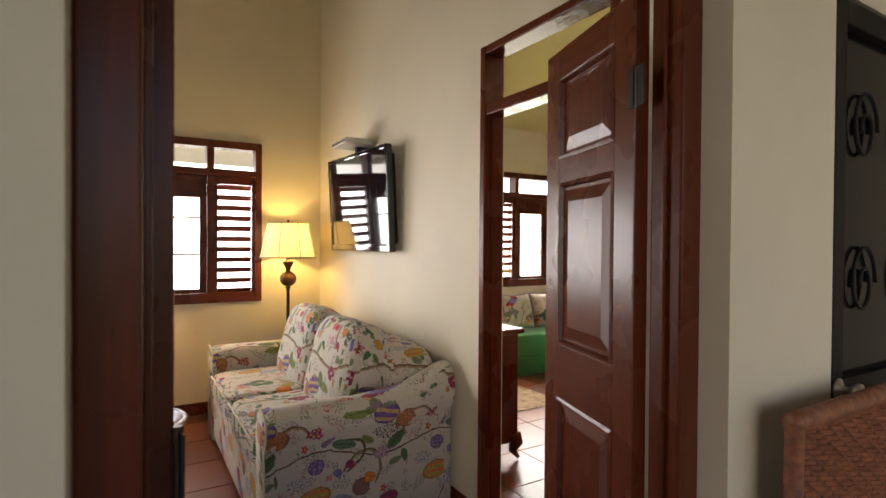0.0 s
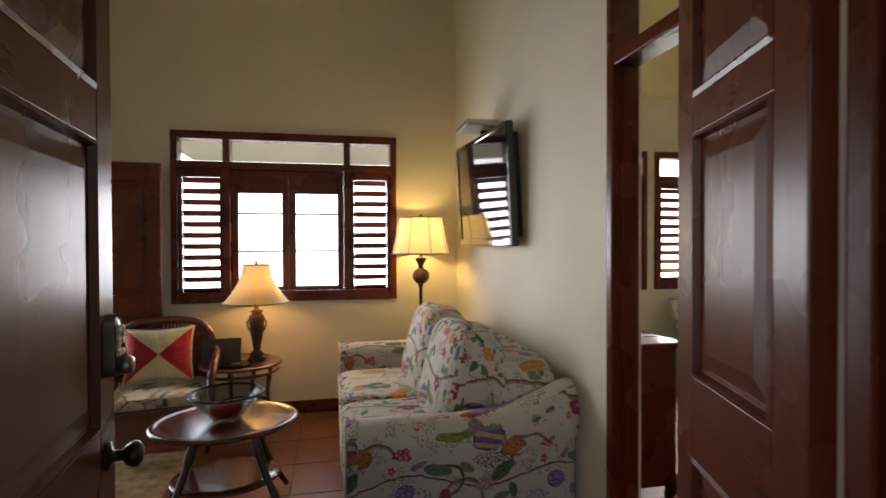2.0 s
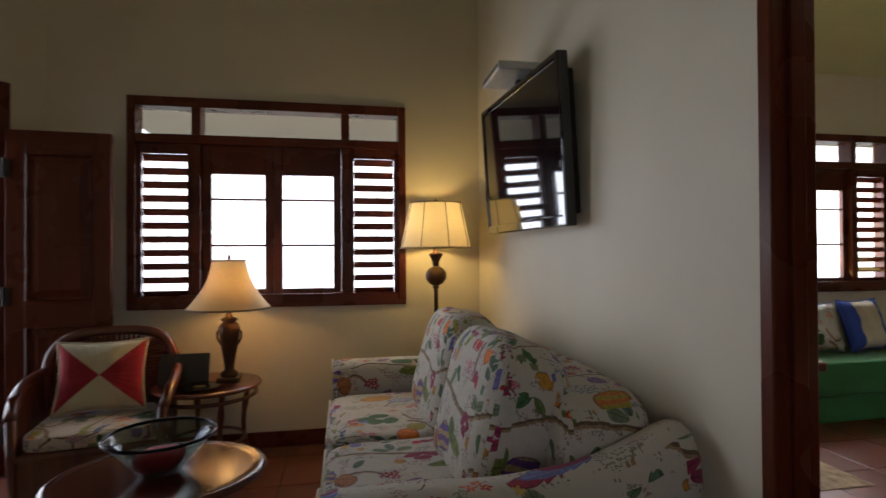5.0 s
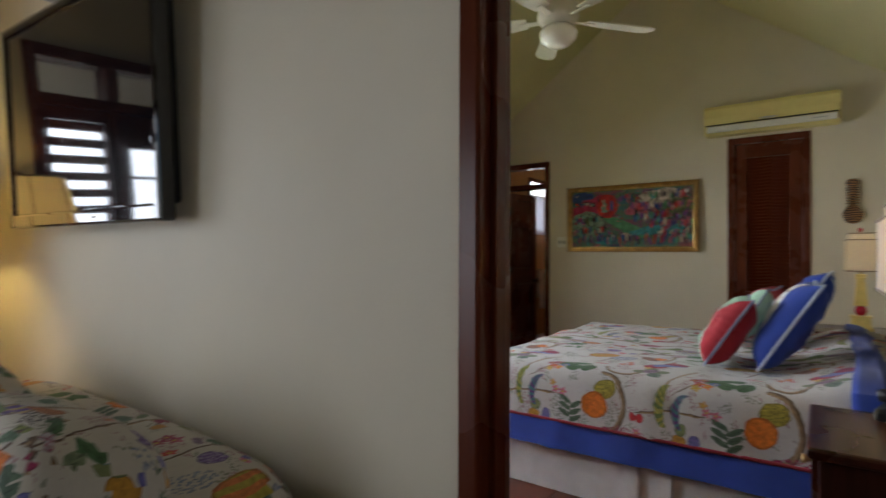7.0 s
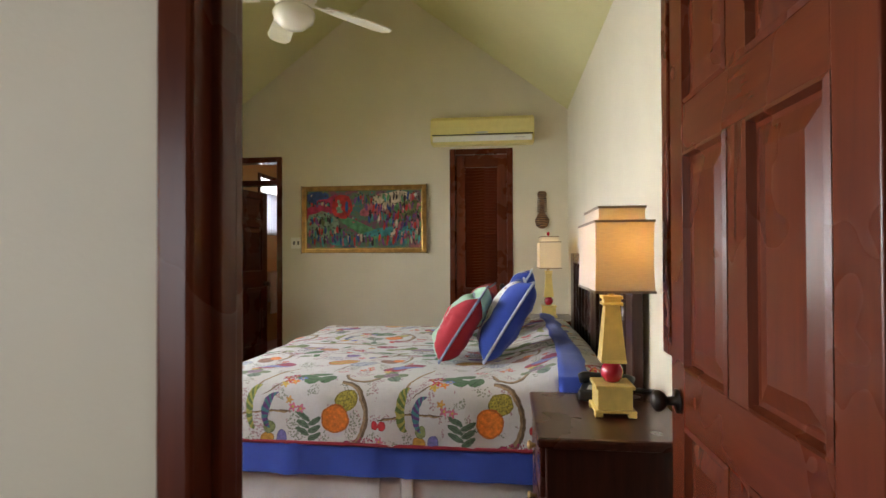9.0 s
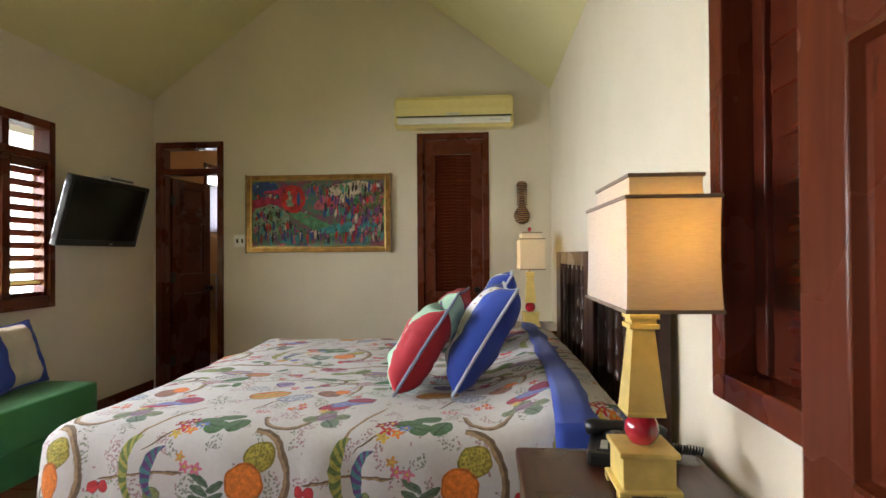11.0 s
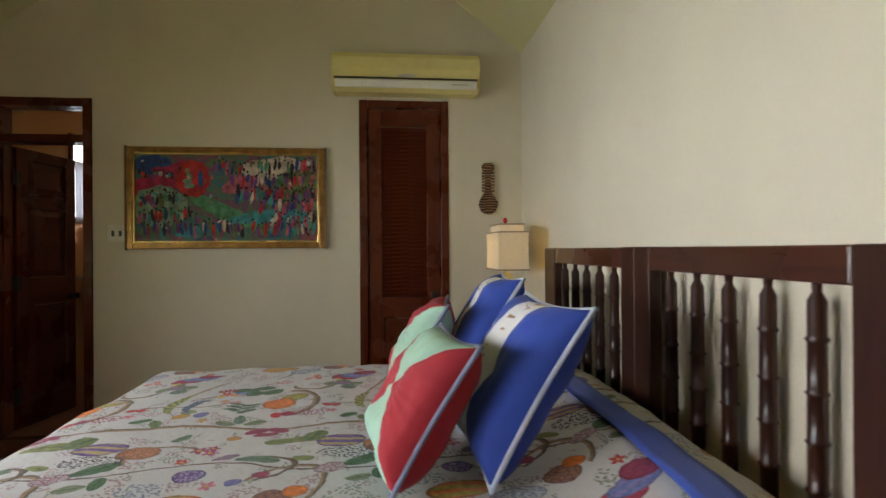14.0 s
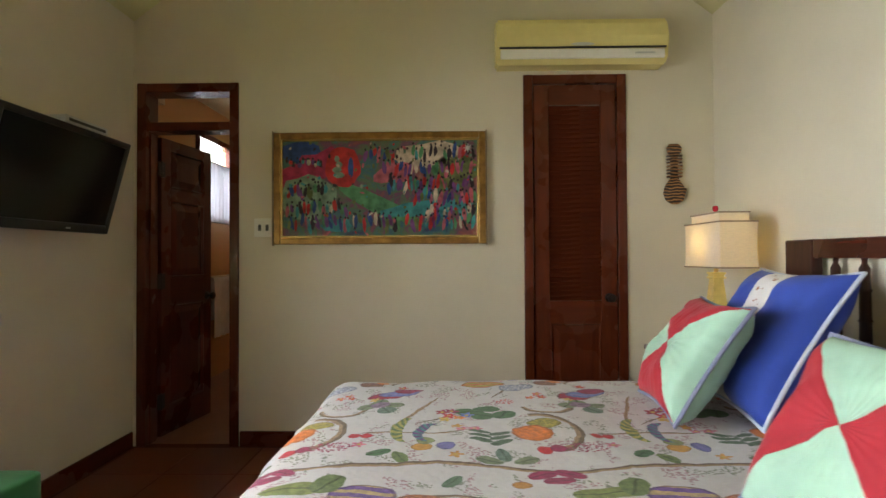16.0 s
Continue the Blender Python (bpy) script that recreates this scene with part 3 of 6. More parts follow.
def grid_wall(name, origin, direction, length, height, thick, openings=(), material=WALL, z0=0.0):
    """A wall whose face lies on the line from origin; its thickness goes to the left of the direction. Openings: (u0, u1, v0, v1)."""
    us = sorted({0.0, length, *[o[0] for o in openings], *[o[1] for o in openings]})
    vs = sorted({z0, height, *[o[2] for o in openings], *[o[3] for o in openings]})
    full = {}
    for i in range(len(us) - 1):
        for j in range(len(vs) - 1):
            cu, cv = (us[i] + us[i + 1]) / 2, (vs[j] + vs[j + 1]) / 2
            full[i, j] = not any(o[0] < cu < o[1] and o[2] < cv < o[3] for o in openings)
    bm, made = bmesh.new(), {}

    def vert(i, j, k):
        if (i, j, k) not in made:
            made[i, j, k] = bm.verts.new((us[i], k * thick, vs[j]))
        return made[i, j, k]

    for (i, j), on in full.items():
        if not on:
            continue
        for k in (0, 1):
            bm.faces.new([vert(i, j, k), vert(i + 1, j, k), vert(i + 1, j + 1, k), vert(i, j + 1, k)])
        for di, dj, a, b in ((-1, 0, (i, j), (i, j + 1)), (1, 0, (i + 1, j), (i + 1, j + 1)), (0, -1, (i, j), (i + 1, j)), (0, 1, (i, j + 1), (i + 1, j + 1))):
            if not full.get((i + di, j + dj), False):
                bm.faces.new([vert(*a, 0), vert(*b, 0), vert(*b, 1), vert(*a, 1)])
    d = Vector((direction[0], direction[1], 0)).normalized()
    m = Matrix.Translation((*origin, 0)) @ Matrix.Rotation(math.atan2(d.y, d.x), 4, "Z")
    return solid(name, bm, material, "cream painted plaster wall", "wall", "structure", m=m)


def clip_top(ob, planes):
    """Cuts a wall off along the ceiling above it."""
    bm = bmesh.new()
    bm.from_mesh(ob.data)
    inv = ob.matrix_world.inverted()
    for p, n in planes:
        bmesh.ops.bisect_plane(bm, geom=bm.verts[:] + bm.edges[:] + bm.faces[:], plane_co=inv @ Vector(p), plane_no=inv.to_3x3() @ Vector(n), clear_outer=True)
    bm.to_mesh(ob.data)
    bm.free()
    return ob


def slab(name, corners, thick, material, label, category="ceiling"):
    bm = bmesh.new()
    lo = [bm.verts.new(c) for c in corners]
    hi = [bm.verts.new((c[0], c[1], c[2] + thick)) for c in corners]
    bm.faces.new(lo), bm.faces.new(hi)
    for i in range(len(lo)):
        j = (i + 1) % len(lo)
        bm.faces.new((lo[i], lo[j], hi[j], hi[i]))
    return solid(name, bm, material, label, category, "structure")


# ---- large structure ----
SIT = [((-1.63, 3, 3.0), (-0.5, 0, 1))]
BED = [((3, 1.31, 2.77), (0, -0.75, 1)), ((3, 5.07, 2.77), (0, 0.75, 1))]
clip_top(grid_wall("wall_entry", (-2.66, 0.89), (1, 0), 4.315, 5, 0.16, [(2.745, 4.03, 0, 2.36)]), SIT)
grid_wall("wall_veranda", (1.655, 0.89), (1, 0), 1.965, 2.85, 0.135, [(0.225, 1.025, 0, 2.15)])
clip_top(grid_wall("wall_television", (1.775, 1.05), (0, 1), 3.975, 5, 0.122, [(0.415, 1.275, 0, 2.385)]), SIT)
clip_top(grid_wall("wall_window", (-1.06, 4.865), (1, 0), 2.715, 5, 0.16, [(0.45, 2.194, 0.91, 2.254)]), SIT)
clip_top(grid_wall("wall_west", (-2.5, 1.05), (0, 1), 2.375, 5, 0.16), SIT)
clip_top(grid_wall("wall_balcony", (-2.5, 3.425), (1, 1), 2.12, 5, 0.16, [(0.62, 1.856, 0, 2.253)]), SIT)
grid_wall("wall_bedroom_north", (1.74, 5.07), (1, 0), 4.877, 2.86, 0.16, [(0.12, 1.864, 0.91, 2.254), (1.95, 3.69, 0.91, 2.254)])
clip_top(grid_wall("wall_bedroom_far", (6.74, 1.15), (0, 1), 4.5, 5, 0.123, [(0.721, 1.381, 0, 2.39), (3.228, 3.895, 0, 2.36)]), BED)
grid_wall("wall_headboard", (6.617, 1.31), (-1, 0), 4.877, 2.86, 0.14, [(3.367, 4.617, 0.9, 2.3)])
grid_wall("wall_bath_north", (6.74, 5.45), (1, 0), 2.9, 2.8, 0.15, [(1.48, 2.43, 1.58, 2.46)], BATHWALL)
grid_wall("wall_bath_east", (9.64, 3.55), (0, 1), 2.05, 2.8, 0.15, (), BATHWALL).location.x += 0.15
grid_wall("wall_bath_south", (9.64, 3.7), (-1, 0), 2.9, 2.8, 0.15, (), BATHWALL)
grid_wall("wall_bath_lining", (6.742, 3.7), (0, 1), 1.75, 2.75, -0.004, [(0.676, 1.347, 0, 2.36)], BATHWALL)
grid_wall("wall_closet_back", (7.30, 1.15), (0, 1), 2.4, 2.8, -0.1)
grid_wall("wall_veranda_east", (3.62, -3.6), (0, 1), 4.62, 2.85, -0.14)
grid_wall("wall_veranda_west", (-2.5, -3.6), (0, 1), 4.49, 2.85, 0.16)
slab("ceiling_sitting_room", [(-2.66, 0.89, 2.485), (1.74, 0.89, 4.685), (1.74, 5.03, 4.685), (-2.66, 5.03, 2.485)], 0.12, CEIL, "cream painted sloping ceiling")
slab("ceiling_bedroom_south", [(1.70, 1.17, 2.665), (6.74, 1.17, 2.665), (6.74, 3.19, 4.18), (1.70, 3.19, 4.18)], 0.12, CEIL, "cream painted sloping ceiling")
slab("ceiling_bedroom_north", [(1.70, 3.19, 4.18), (6.74, 3.19, 4.18), (6.74, 5.23, 2.65), (1.70, 5.23, 2.65)], 0.12, CEIL, "cream painted sloping ceiling")
slab("ceiling_bathroom", [(6.74, 3.55, 2.75), (9.79, 3.55, 2.75), (9.79, 5.6, 2.75), (6.74, 5.6, 2.75)], 0.1, CEIL, "cream painted flat ceiling")
# assumed roof out of view; its depth sets how much sky reaches the wall
slab("ceiling_veranda", [(-2.66, -3.0, 2.8), (3.76, -3.0, 2.8), (3.76, 0.89, 2.8), (-2.66, 0.89, 2.8)], 0.1, SOFFIT, "unseen cream veranda ceiling that holds back sky light")
slab("ceiling_porch", [(-1.1, 5.03, 2.42), (1.7, 5.03, 2.42), (1.7, 7.6, 2.42), (-1.1, 7.6, 2.42)], 0.1, SOFFIT, "cream porch soffit above the terrace")
slab("ceiling_eaves", [(1.7, 5.24, 2.42), (7.3, 5.24, 2.42), (7.3, 6.2, 2.42), (1.7, 6.2, 2.42)], 0.1, SOFFIT, "cream eaves soffit")
slab("ceiling_porch_corner", [(-3.7, 2.6, 2.42), (-2.67, 2.6, 2.42), (-2.67, 3.5, 2.42), (-1.1, 5.03, 2.42), (-1.1, 6.2, 2.42)], 0.1, SOFFIT, "cream porch soffit above the terrace")
clip_top(grid_wall("wall_bedroom_west_gable", (1.777, 1.16), (0, 1), 4.0, 5, -0.02, [(0.305, 1.165, 0, 2.385)]), BED)

floor_sit = solid("floor", boxed((-2.6, 0.97, -0.14), (1.68, 5.03, -0.006)), GROUT, "red-brown tiled floor with dark joints", "floor", "structure")
floor_bed = solid("floor_bedroom", boxed((1.68, 1.15, -0.14), (6.68, 5.23, -0.006)), GROUT, "red-brown tiled floor with dark joints", "floor", "structure")
floor_bath = solid("floor_bathroom", boxed((6.68, 3.55, -0.14), (9.79, 5.6, -0.004)), BATHTILE, "brown tiled bathroom floor", "floor", "structure")
solid("floor_closet", boxed((6.68, 1.15, -0.14), (7.4, 3.55, -0.006)), GROUT, "red-brown closet floor", "floor", "structure")
solid("floor_veranda", boxed((-2.66, -3.6, -0.14), (3.76, 0.97, -0.004)), TILE, "red-brown veranda floor", "floor", "structure")
solid("terrace", boxed((-5.6, 2.6, -0.30), (1.6, 7.6, -0.15)), TERRACE, "pale tiled terrace behind the balcony door", "terrace", "structure")
# made-up reflector: pale ground that throws sunlight up under the bedroom eaves
solid("pavement", boxed((1.604, 5.24, -0.46), (7.3, 9.6, -0.20)), TERRACE, "unseen pale strip added to bounce sunlight up to the eaves", "pavement", "structure")

def hill():
    """Lawn round the house that falls away to the north and west and runs out to the horizon."""
    bm, n = bmesh.new(), 60
    def axis(k):
        s = 2 * k / n - 1
        return math.copysign(900 * abs(s) ** 3.2, s)
    rows = []
    for i in range(n + 1):
        row = []
        for j in range(n + 1):
            x, y = axis(i) + 2, axis(j) + 2
            far = max(0.0, y - 9, (-x - 7) * 1.0)
            row.append(bm.verts.new((x, y, -0.45 - min(75.0, 0.42 * far))))
        rows.append(row)
    for i in range(n):
        for j in range(n):
            bm.faces.new((rows[i][j], rows[i + 1][j], rows[i + 1][j + 1], rows[i][j + 1]))
    return bm


solid("ground", hill(), GRASS, "green lawn falling away to the horizon", "ground", "structure")
# glowing sheet added far outside so the windows look blown out
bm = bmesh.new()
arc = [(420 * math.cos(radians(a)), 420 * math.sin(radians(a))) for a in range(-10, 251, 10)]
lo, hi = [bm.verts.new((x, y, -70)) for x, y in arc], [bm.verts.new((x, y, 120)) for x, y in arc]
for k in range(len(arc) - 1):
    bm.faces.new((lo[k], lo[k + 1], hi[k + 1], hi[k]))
solid("backdrop", bm, BACKDROP_GLOW, "white glowing backdrop that stands in for the bright sky", "sky", "structure")


def baseboard(a, b, inside, h=0.10):
    """A dark skirting board from a to b along a wall face; inside points into the room."""
    d = Vector((b[0] - a[0], b[1] - a[1], 0))
    L = d.length
    bm = boxed((0, -0.006, 0.001), (L, 0.014, h), 0.005)
    m = Matrix.Translation((*a, 0)) @ Matrix.Rotation(math.atan2(d.y, d.x), 4, "Z")
    if (m.to_3x3() @ Vector((0, 1, 0))).dot(Vector((*inside, 0))) < 0:
        m = m @ Matrix.Diagonal((1, -1, 1, 1))
    return solid("baseboard", bm, MAHOGX, "dark mahogany skirting board", "baseboard", "structure", m=m)


baseboard((-1.05, 4.865), (1.635, 4.865), (0, -1))
baseboard((1.655, 2.345), (1.655, 4.84), (-1, 0))
baseboard((-2.49, 1.05), (0.08, 1.05), (0, 1))
baseboard((-2.5, 1.07), (-2.5, 3.42), (1, 0))
baseboard((6.617, 2.54), (6.617, 4.37), (-1, 0))
baseboard((6.617, 1.33), (6.617, 1.865), (-1, 0))
baseboard((1.80, 5.07), (6.60, 5.07), (0, -1))
baseboard((1.80, 1.31), (6.60, 1.31), (0, 1))
baseboard((1.799, 2.36), (1.799, 5.05), (1, 0))


def door_frame(name, origin, angle, width, height, depth, bar=None, jamb=0.07, label="dark mahogany door frame with an open transom"):
    """Jambs and head round an opening that starts at origin and runs along angle; depth = (y0, y1) across the wall; bar: height of a transom bar."""
    top = base_of(name, Matrix.Translation((*origin, 0)) @ Matrix.Rotation(radians(angle), 4, "Z"), label, "door frame", "", "structure")
    y0, y1 = depth
    for x in (0, width - jamb):
        bm = boxed((x, y0, 0.001), (x + jamb, y1, height), 0.006)
        part("jamb", bm, MAHOG, top)
        s = x + (jamb if x == 0 else 0)
        inner = (s, s + 0.012) if x == 0 else (x - 0.012, x)
        part("stop", boxed((inner[0], y0 + 0.04, 0.002), (inner[1], y1 - 0.04, (bar or height) - 0.01), 0.003), MAHOG, top)
    part("head", boxed((jamb, y0 + 0.001, height - jamb), (width - jamb, y1 - 0.001, height - 0.001), 0.006), MAHOGX, top)
    if bar:
        part("transom_bar", boxed((jamb, y0 + 0.006, bar), (width - jamb, y1 - 0.006, bar + 0.055), 0.006), MAHOGX, top)
    return top


def raised_panel(x0, x1, z0, z1, half, field=0.045):
    bm = bmesh.new()
    for s in (-1, 1):
        def ring(inset, y):
            return [bm.verts.new(c) for c in ((x0 + inset, s * y, z0 + inset), (x1 - inset, s * y, z0 + inset), (x1 - inset, s * y, z1 - inset), (x0 + inset, s * y, z1 - inset))]
        rings = [ring(0, half), ring(0.010, half + 0.004), ring(0.016, half * 0.45), ring(0.026, half * 0.45), ring(min(field + 0.02, (x1 - x0) / 2.6), half * 0.88)]
        for a, b in zip(rings, rings[1:]):
            for k in range(4):
                bm.faces.new((a[k], a[(k + 1) % 4], b[(k + 1) % 4], b[k]))
        bm.faces.new(rings[-1])
    return bm


def knob_mesh(side):
    prof = [(0.030, 0), (0.030, 0.006), (0.012, 0.010), (0.011, 0.030), (0.020, 0.036), (0.027, 0.048), (0.026, 0.058), (0.016, 0.066), (0.004, 0.068)]
    bm = lathe(prof, 20)
    bmesh.ops.transform(bm, matrix=Matrix.Rotation(radians(90 * side), 4, "X"), verts=bm.verts)
    return bm


def panel_leaf(name, m, w, h, rows, cols, label, knob=None, hinges=True, stile=0.095, t=0.042):
    """A door leaf from its hinge edge along x; rows: (z0, z1) of the panels; knob: height."""
    top = base_of(name, m, label, "door", "", "structure")
    hf = t / 2
    mid = 0.085
    pw = (w - 2 * stile - (cols - 1) * mid) / cols
    for x in (0, w - stile):
        part("stile", boxed((x, -hf, 0.012), (x + stile, hf, h), 0.003), MAHOG, top)
    zs = [0.012] + [z for r in rows for z in r] + [h]
    for k in range(0, len(zs), 2):
        part("rail", boxed((stile, -hf + 0.0005, zs[k]), (w - stile, hf - 0.0005, zs[k + 1]), 0.002), MAHOGX, top)
    for z0, z1 in rows:
        for c in range(cols):
            x0 = stile + c * (pw + mid)
            part("panel", raised_panel(x0, x0 + pw, z0, z1, hf), MAHOG, top)
            if c:
                part("muntin", boxed((x0 - mid, -hf + 0.001, z0), (x0, hf - 0.001, z1), 0.002), MAHOG, top)
    if knob:
        for s in (-1, 1):
            part("knob", knob_mesh(-s), DARKMETAL, top, "round dark bronze knob", True, Matrix.Translation((w - 0.055, s * hf, knob)))
        part("latch_plate", boxed((w - 0.0005, -0.012, knob - 0.05), (w + 0.002, 0.012, knob + 0.05)), NICKEL, top)
    if hinges:
        for z in ((0.25, h - 0.25) if hinges == 1 else (0.25, h * 0.52, h - 0.22)):
            bm = lathe([(0.008, -0.055), (0.008, 0.055)], 10)
            add_box(bm, (0.0, -0.0035, -0.05), (0.035, 0.001, 0.05))
            add_box(bm, (-0.035, -0.0035, -0.05), (0.0, 0.001, 0.05))
            part("hinge", bm, DARKMETAL, top, "dark steel butt hinge", False, Matrix.Translation((-0.006, hf + 0.004 if hinges == 1 else -hf - 0.004, z)))
    return top


ROWS3 = [(0.20, 0.90), (1.08, 1.62), (1.70, 1.97)]
door_frame("frame_entry", (0.085, 0.0), 0, 1.285, 2.36, (0.965, 1.055), 2.085, 0.078)
left = panel_leaf("door_entry", pose(0.186, 1.078, 0, 0, 0, 95.5), 0.645, 2.07, [(0.20, 0.83), (1.005, 1.585), (1.685, 1.97)], 1, "open mahogany entrance leaf with keypad lock and round knob", 0.94, 2)
part("deadbolt", boxed((0.565, -0.045, 1.105), (0.622, -0.021, 1.235), 0.022, 4), DARKNICKEL, left, "satin nickel keypad deadbolt")
for k in range(6):
    bm = lathe([(0.008, 0), (0.008, 0.005), (0.005, 0.007)], 10)
    part("key_button", bm, SILVER, left, "", False, Matrix.Translation((0.579 + 0.026 * (k % 2), -0.045, 1.155 + 0.024 * (k // 2))) @ Matrix.Rotation(radians(90), 4, "X"))
bm = lathe([(0.020, 0), (0.020, 0.018), (0.015, 0.026), (0.004, 0.027)], 18)
part("turn_knob", bm, DARKNICKEL, left, "", True, Matrix.Translation((0.592, -0.045, 1.128)) @ Matrix.Rotation(radians(90), 4, "X"))
panel_leaf("door_entry", pose(1.285, 1.078, 0, 0, 0, 72.5), 0.53, 2.07, ROWS3, 1, "open mahogany entrance leaf folded back to the wall", None, 1)

door_frame("frame_bedroom", (1.70, 1.465), 90, 0.86, 2.385, (-0.062, 0.056), 2.045, 0.042)
panel_leaf("door_bedroom", pose(1.786, 1.486, 0, 0, 0, 0.6), 0.77, 2.02, [(0.20, 0.86), (0.995, 1.53), (1.645, 1.93)], 2, "open six-panel mahogany bedroom door", 0.91, 1)
door_frame("frame_bathroom", (6.68, 4.378), 90, 0.667, 2.36, (-0.075, 0.075), 2.05, 0.06)
panel_leaf("door_bathroom", pose(6.76, 4.985, 0, 0, 0, -8), 0.57, 2.04, ROWS3, 1, "half-open dark mahogany bathroom door", 0.93, 2)
door_frame("frame_closet", (6.68, 1.871), 90, 0.66, 2.39, (-0.075, 0.075), None, 0.06, "dark mahogany door frame round a closet")


def louvre_leaf(name, m, w, h, z_mid, label, knob_z, flip=1):
    top = base_of(name, m, label, "door", "", "structure")
    hf, st = 0.019, 0.10
    for x in (0, w - st):
        part("stile", boxed((x, -hf, 0.012), (x + st, hf, h), 0.003), MAHOG, top)
    for z0, z1 in ((0.012, 0.20), (z_mid - 0.07, z_mid + 0.07), (h - 0.13, h)):
        part("rail", boxed((st, -hf + 0.0005, z0), (w - st, hf - 0.0005, z1), 0.002), MAHOGX, top)
    part("panel", raised_panel(st, w - st, 0.20, z_mid - 0.07, hf), MAHOG, top)
    bm = boxed((-(w / 2 - st), -0.019, -0.003), (w / 2 - st, 0.019, 0.003))
    me = mesh_from("slat", bm, MAHOGX)
    n = int((h - 0.13 - z_mid - 0.07) / 0.030)
    for k in range(n):
        s = new("slat", me)
        s.parent = top
        s.matrix_local = Matrix.Translation((w / 2, 0, z_mid + 0.085 + k * 0.030)) @ Matrix.Rotation(radians(52), 4, "X")
    for s in (-1, 1):
        part("knob", knob_mesh(-s), DARKMETAL, top, "round dark bronze knob", True, Matrix.Translation((0.05, s * hf, knob_z)))
    return top


louvre_leaf("door_closet", pose(6.64, 1.935, 0, 0, 0, 90), 0.532, 2.325, 0.86, "closed mahogany louvre closet door", 0.95)


def window(name, m, w=1.744, h=1.344, side=0.378, label="dark mahogany window with louvre sides and two casements"):
    """A wide window: a transom row, slatted louvres at both sides and a pair of three-pane casements. x along, z up, the room at -y."""
    top = base_of(name, m, label, "window", "", "structure")
    y0, y1 = -0.02, 0.11
    for x in (0, w - 0.052):
        part("jamb", boxed((x, y0, 0), (x + 0.052, y1, h), 0.006), MAHOG, top)
    for z0, z1 in ((0, 0.085), (h - 0.062, h), (1.05, 1.108)):
        part("rail", boxed((0.052, y0 + 0.001, z0), (w - 0.052, y1 - 0.001, z1), 0.005), MAHOGX, top)
    for x in (side, w - side - 0.054):
        part("mullion", boxed((x, y0 + 0.002, 0.085), (x + 0.054, y1 - 0.002, 1.05), 0.004), MAHOG, top)
        part("mullion", boxed((x, y0 + 0.002, 1.108), (x + 0.054, y1 - 0.002, h - 0.062), 0.004), MAHOG, top)
    for x0, x1 in ((0.052, side), (side + 0.054, w - side - 0.054), (w - side, w - 0.052)):
        g = part("pane", boxed((x0, 0.05, 1.108), (x1, 0.054, h - 0.062)), GLASS, top, "clear transom pane")
        g.visible_shadow = False
    # louvres
    for x0, x1 in ((0.052, side), (w - side, w - 0.052)):
        for x in (x0, x1 - 0.028):
            part("louvre_stile", boxed((x, 0.0, 0.085), (x + 0.028, 0.05, 1.05), 0.003), MAHOG, top)
        part("louvre_rail", boxed((x0 + 0.028, 0.001, 0.985), (x1 - 0.028, 0.049, 1.05), 0.003), MAHOGX, top)
        me = mesh_from("slat", boxed((-(x1 - x0) / 2 + 0.03, -0.026, -0.004), ((x1 - x0) / 2 - 0.03, 0.026, 0.004), 0.002, 1), MAHOGX)
        for k in range(11):
            s = new("slat", me)
            s.parent = top
            s.matrix_local = Matrix.Translation(((x0 + x1) / 2, 0.025, 0.096 + k * 0.0866)) @ Matrix.Rotation(radians(-50), 4, "X")
    # casements
    c0, c1 = side + 0.054, w - side - 0.054
    half = (c0 + c1) / 2
    for a, b in ((c0, half), (half, c1)):
        sash = part("casement", boxed((a, 0.02, 0.085), (a + 0.058, 0.06, 1.05), 0.004), MAHOG, top)
        part("sash_stile", boxed((b - 0.052, 0.02, 0.085), (b - 0.001, 0.06, 1.05), 0.004), MAHOG, sash)
        part("sash_rail", boxed((a + 0.058, 0.021, 0.085), (b - 0.052, 0.059, 0.118), 0.004), MAHOGX, sash)
        part("sash_rail", boxed((a + 0.058, 0.021, 0.865), (b - 0.052, 0.059, 1.05), 0.004), MAHOGX, sash)
        for z in (0.395, 0.695):
            part("glazing_bar", boxed((a + 0.058, 0.024, z), (b - 0.052, 0.056, z + 0.014), 0.002), MAHOGX, sash)
        for z0, z1 in ((0.118, 0.395), (0.409, 0.695), (0.709, 0.865)):
            g = part("pane", boxed((a + 0.058, 0.039, z0), (b - 0.052, 0.042, z1)), GLASS, sash, "clear window pane")
            g.visible_shadow = False
    return top


window("window_sitting_room", pose(-0.61, 4.865, 0.91))
window("window_bedroom", pose(3.69, 5.07, 0.91))
# assumed window, added so that light reaches the near side of the bed
window("window_bedroom_added", pose(1.86, 5.07, 0.91), side=0.20)


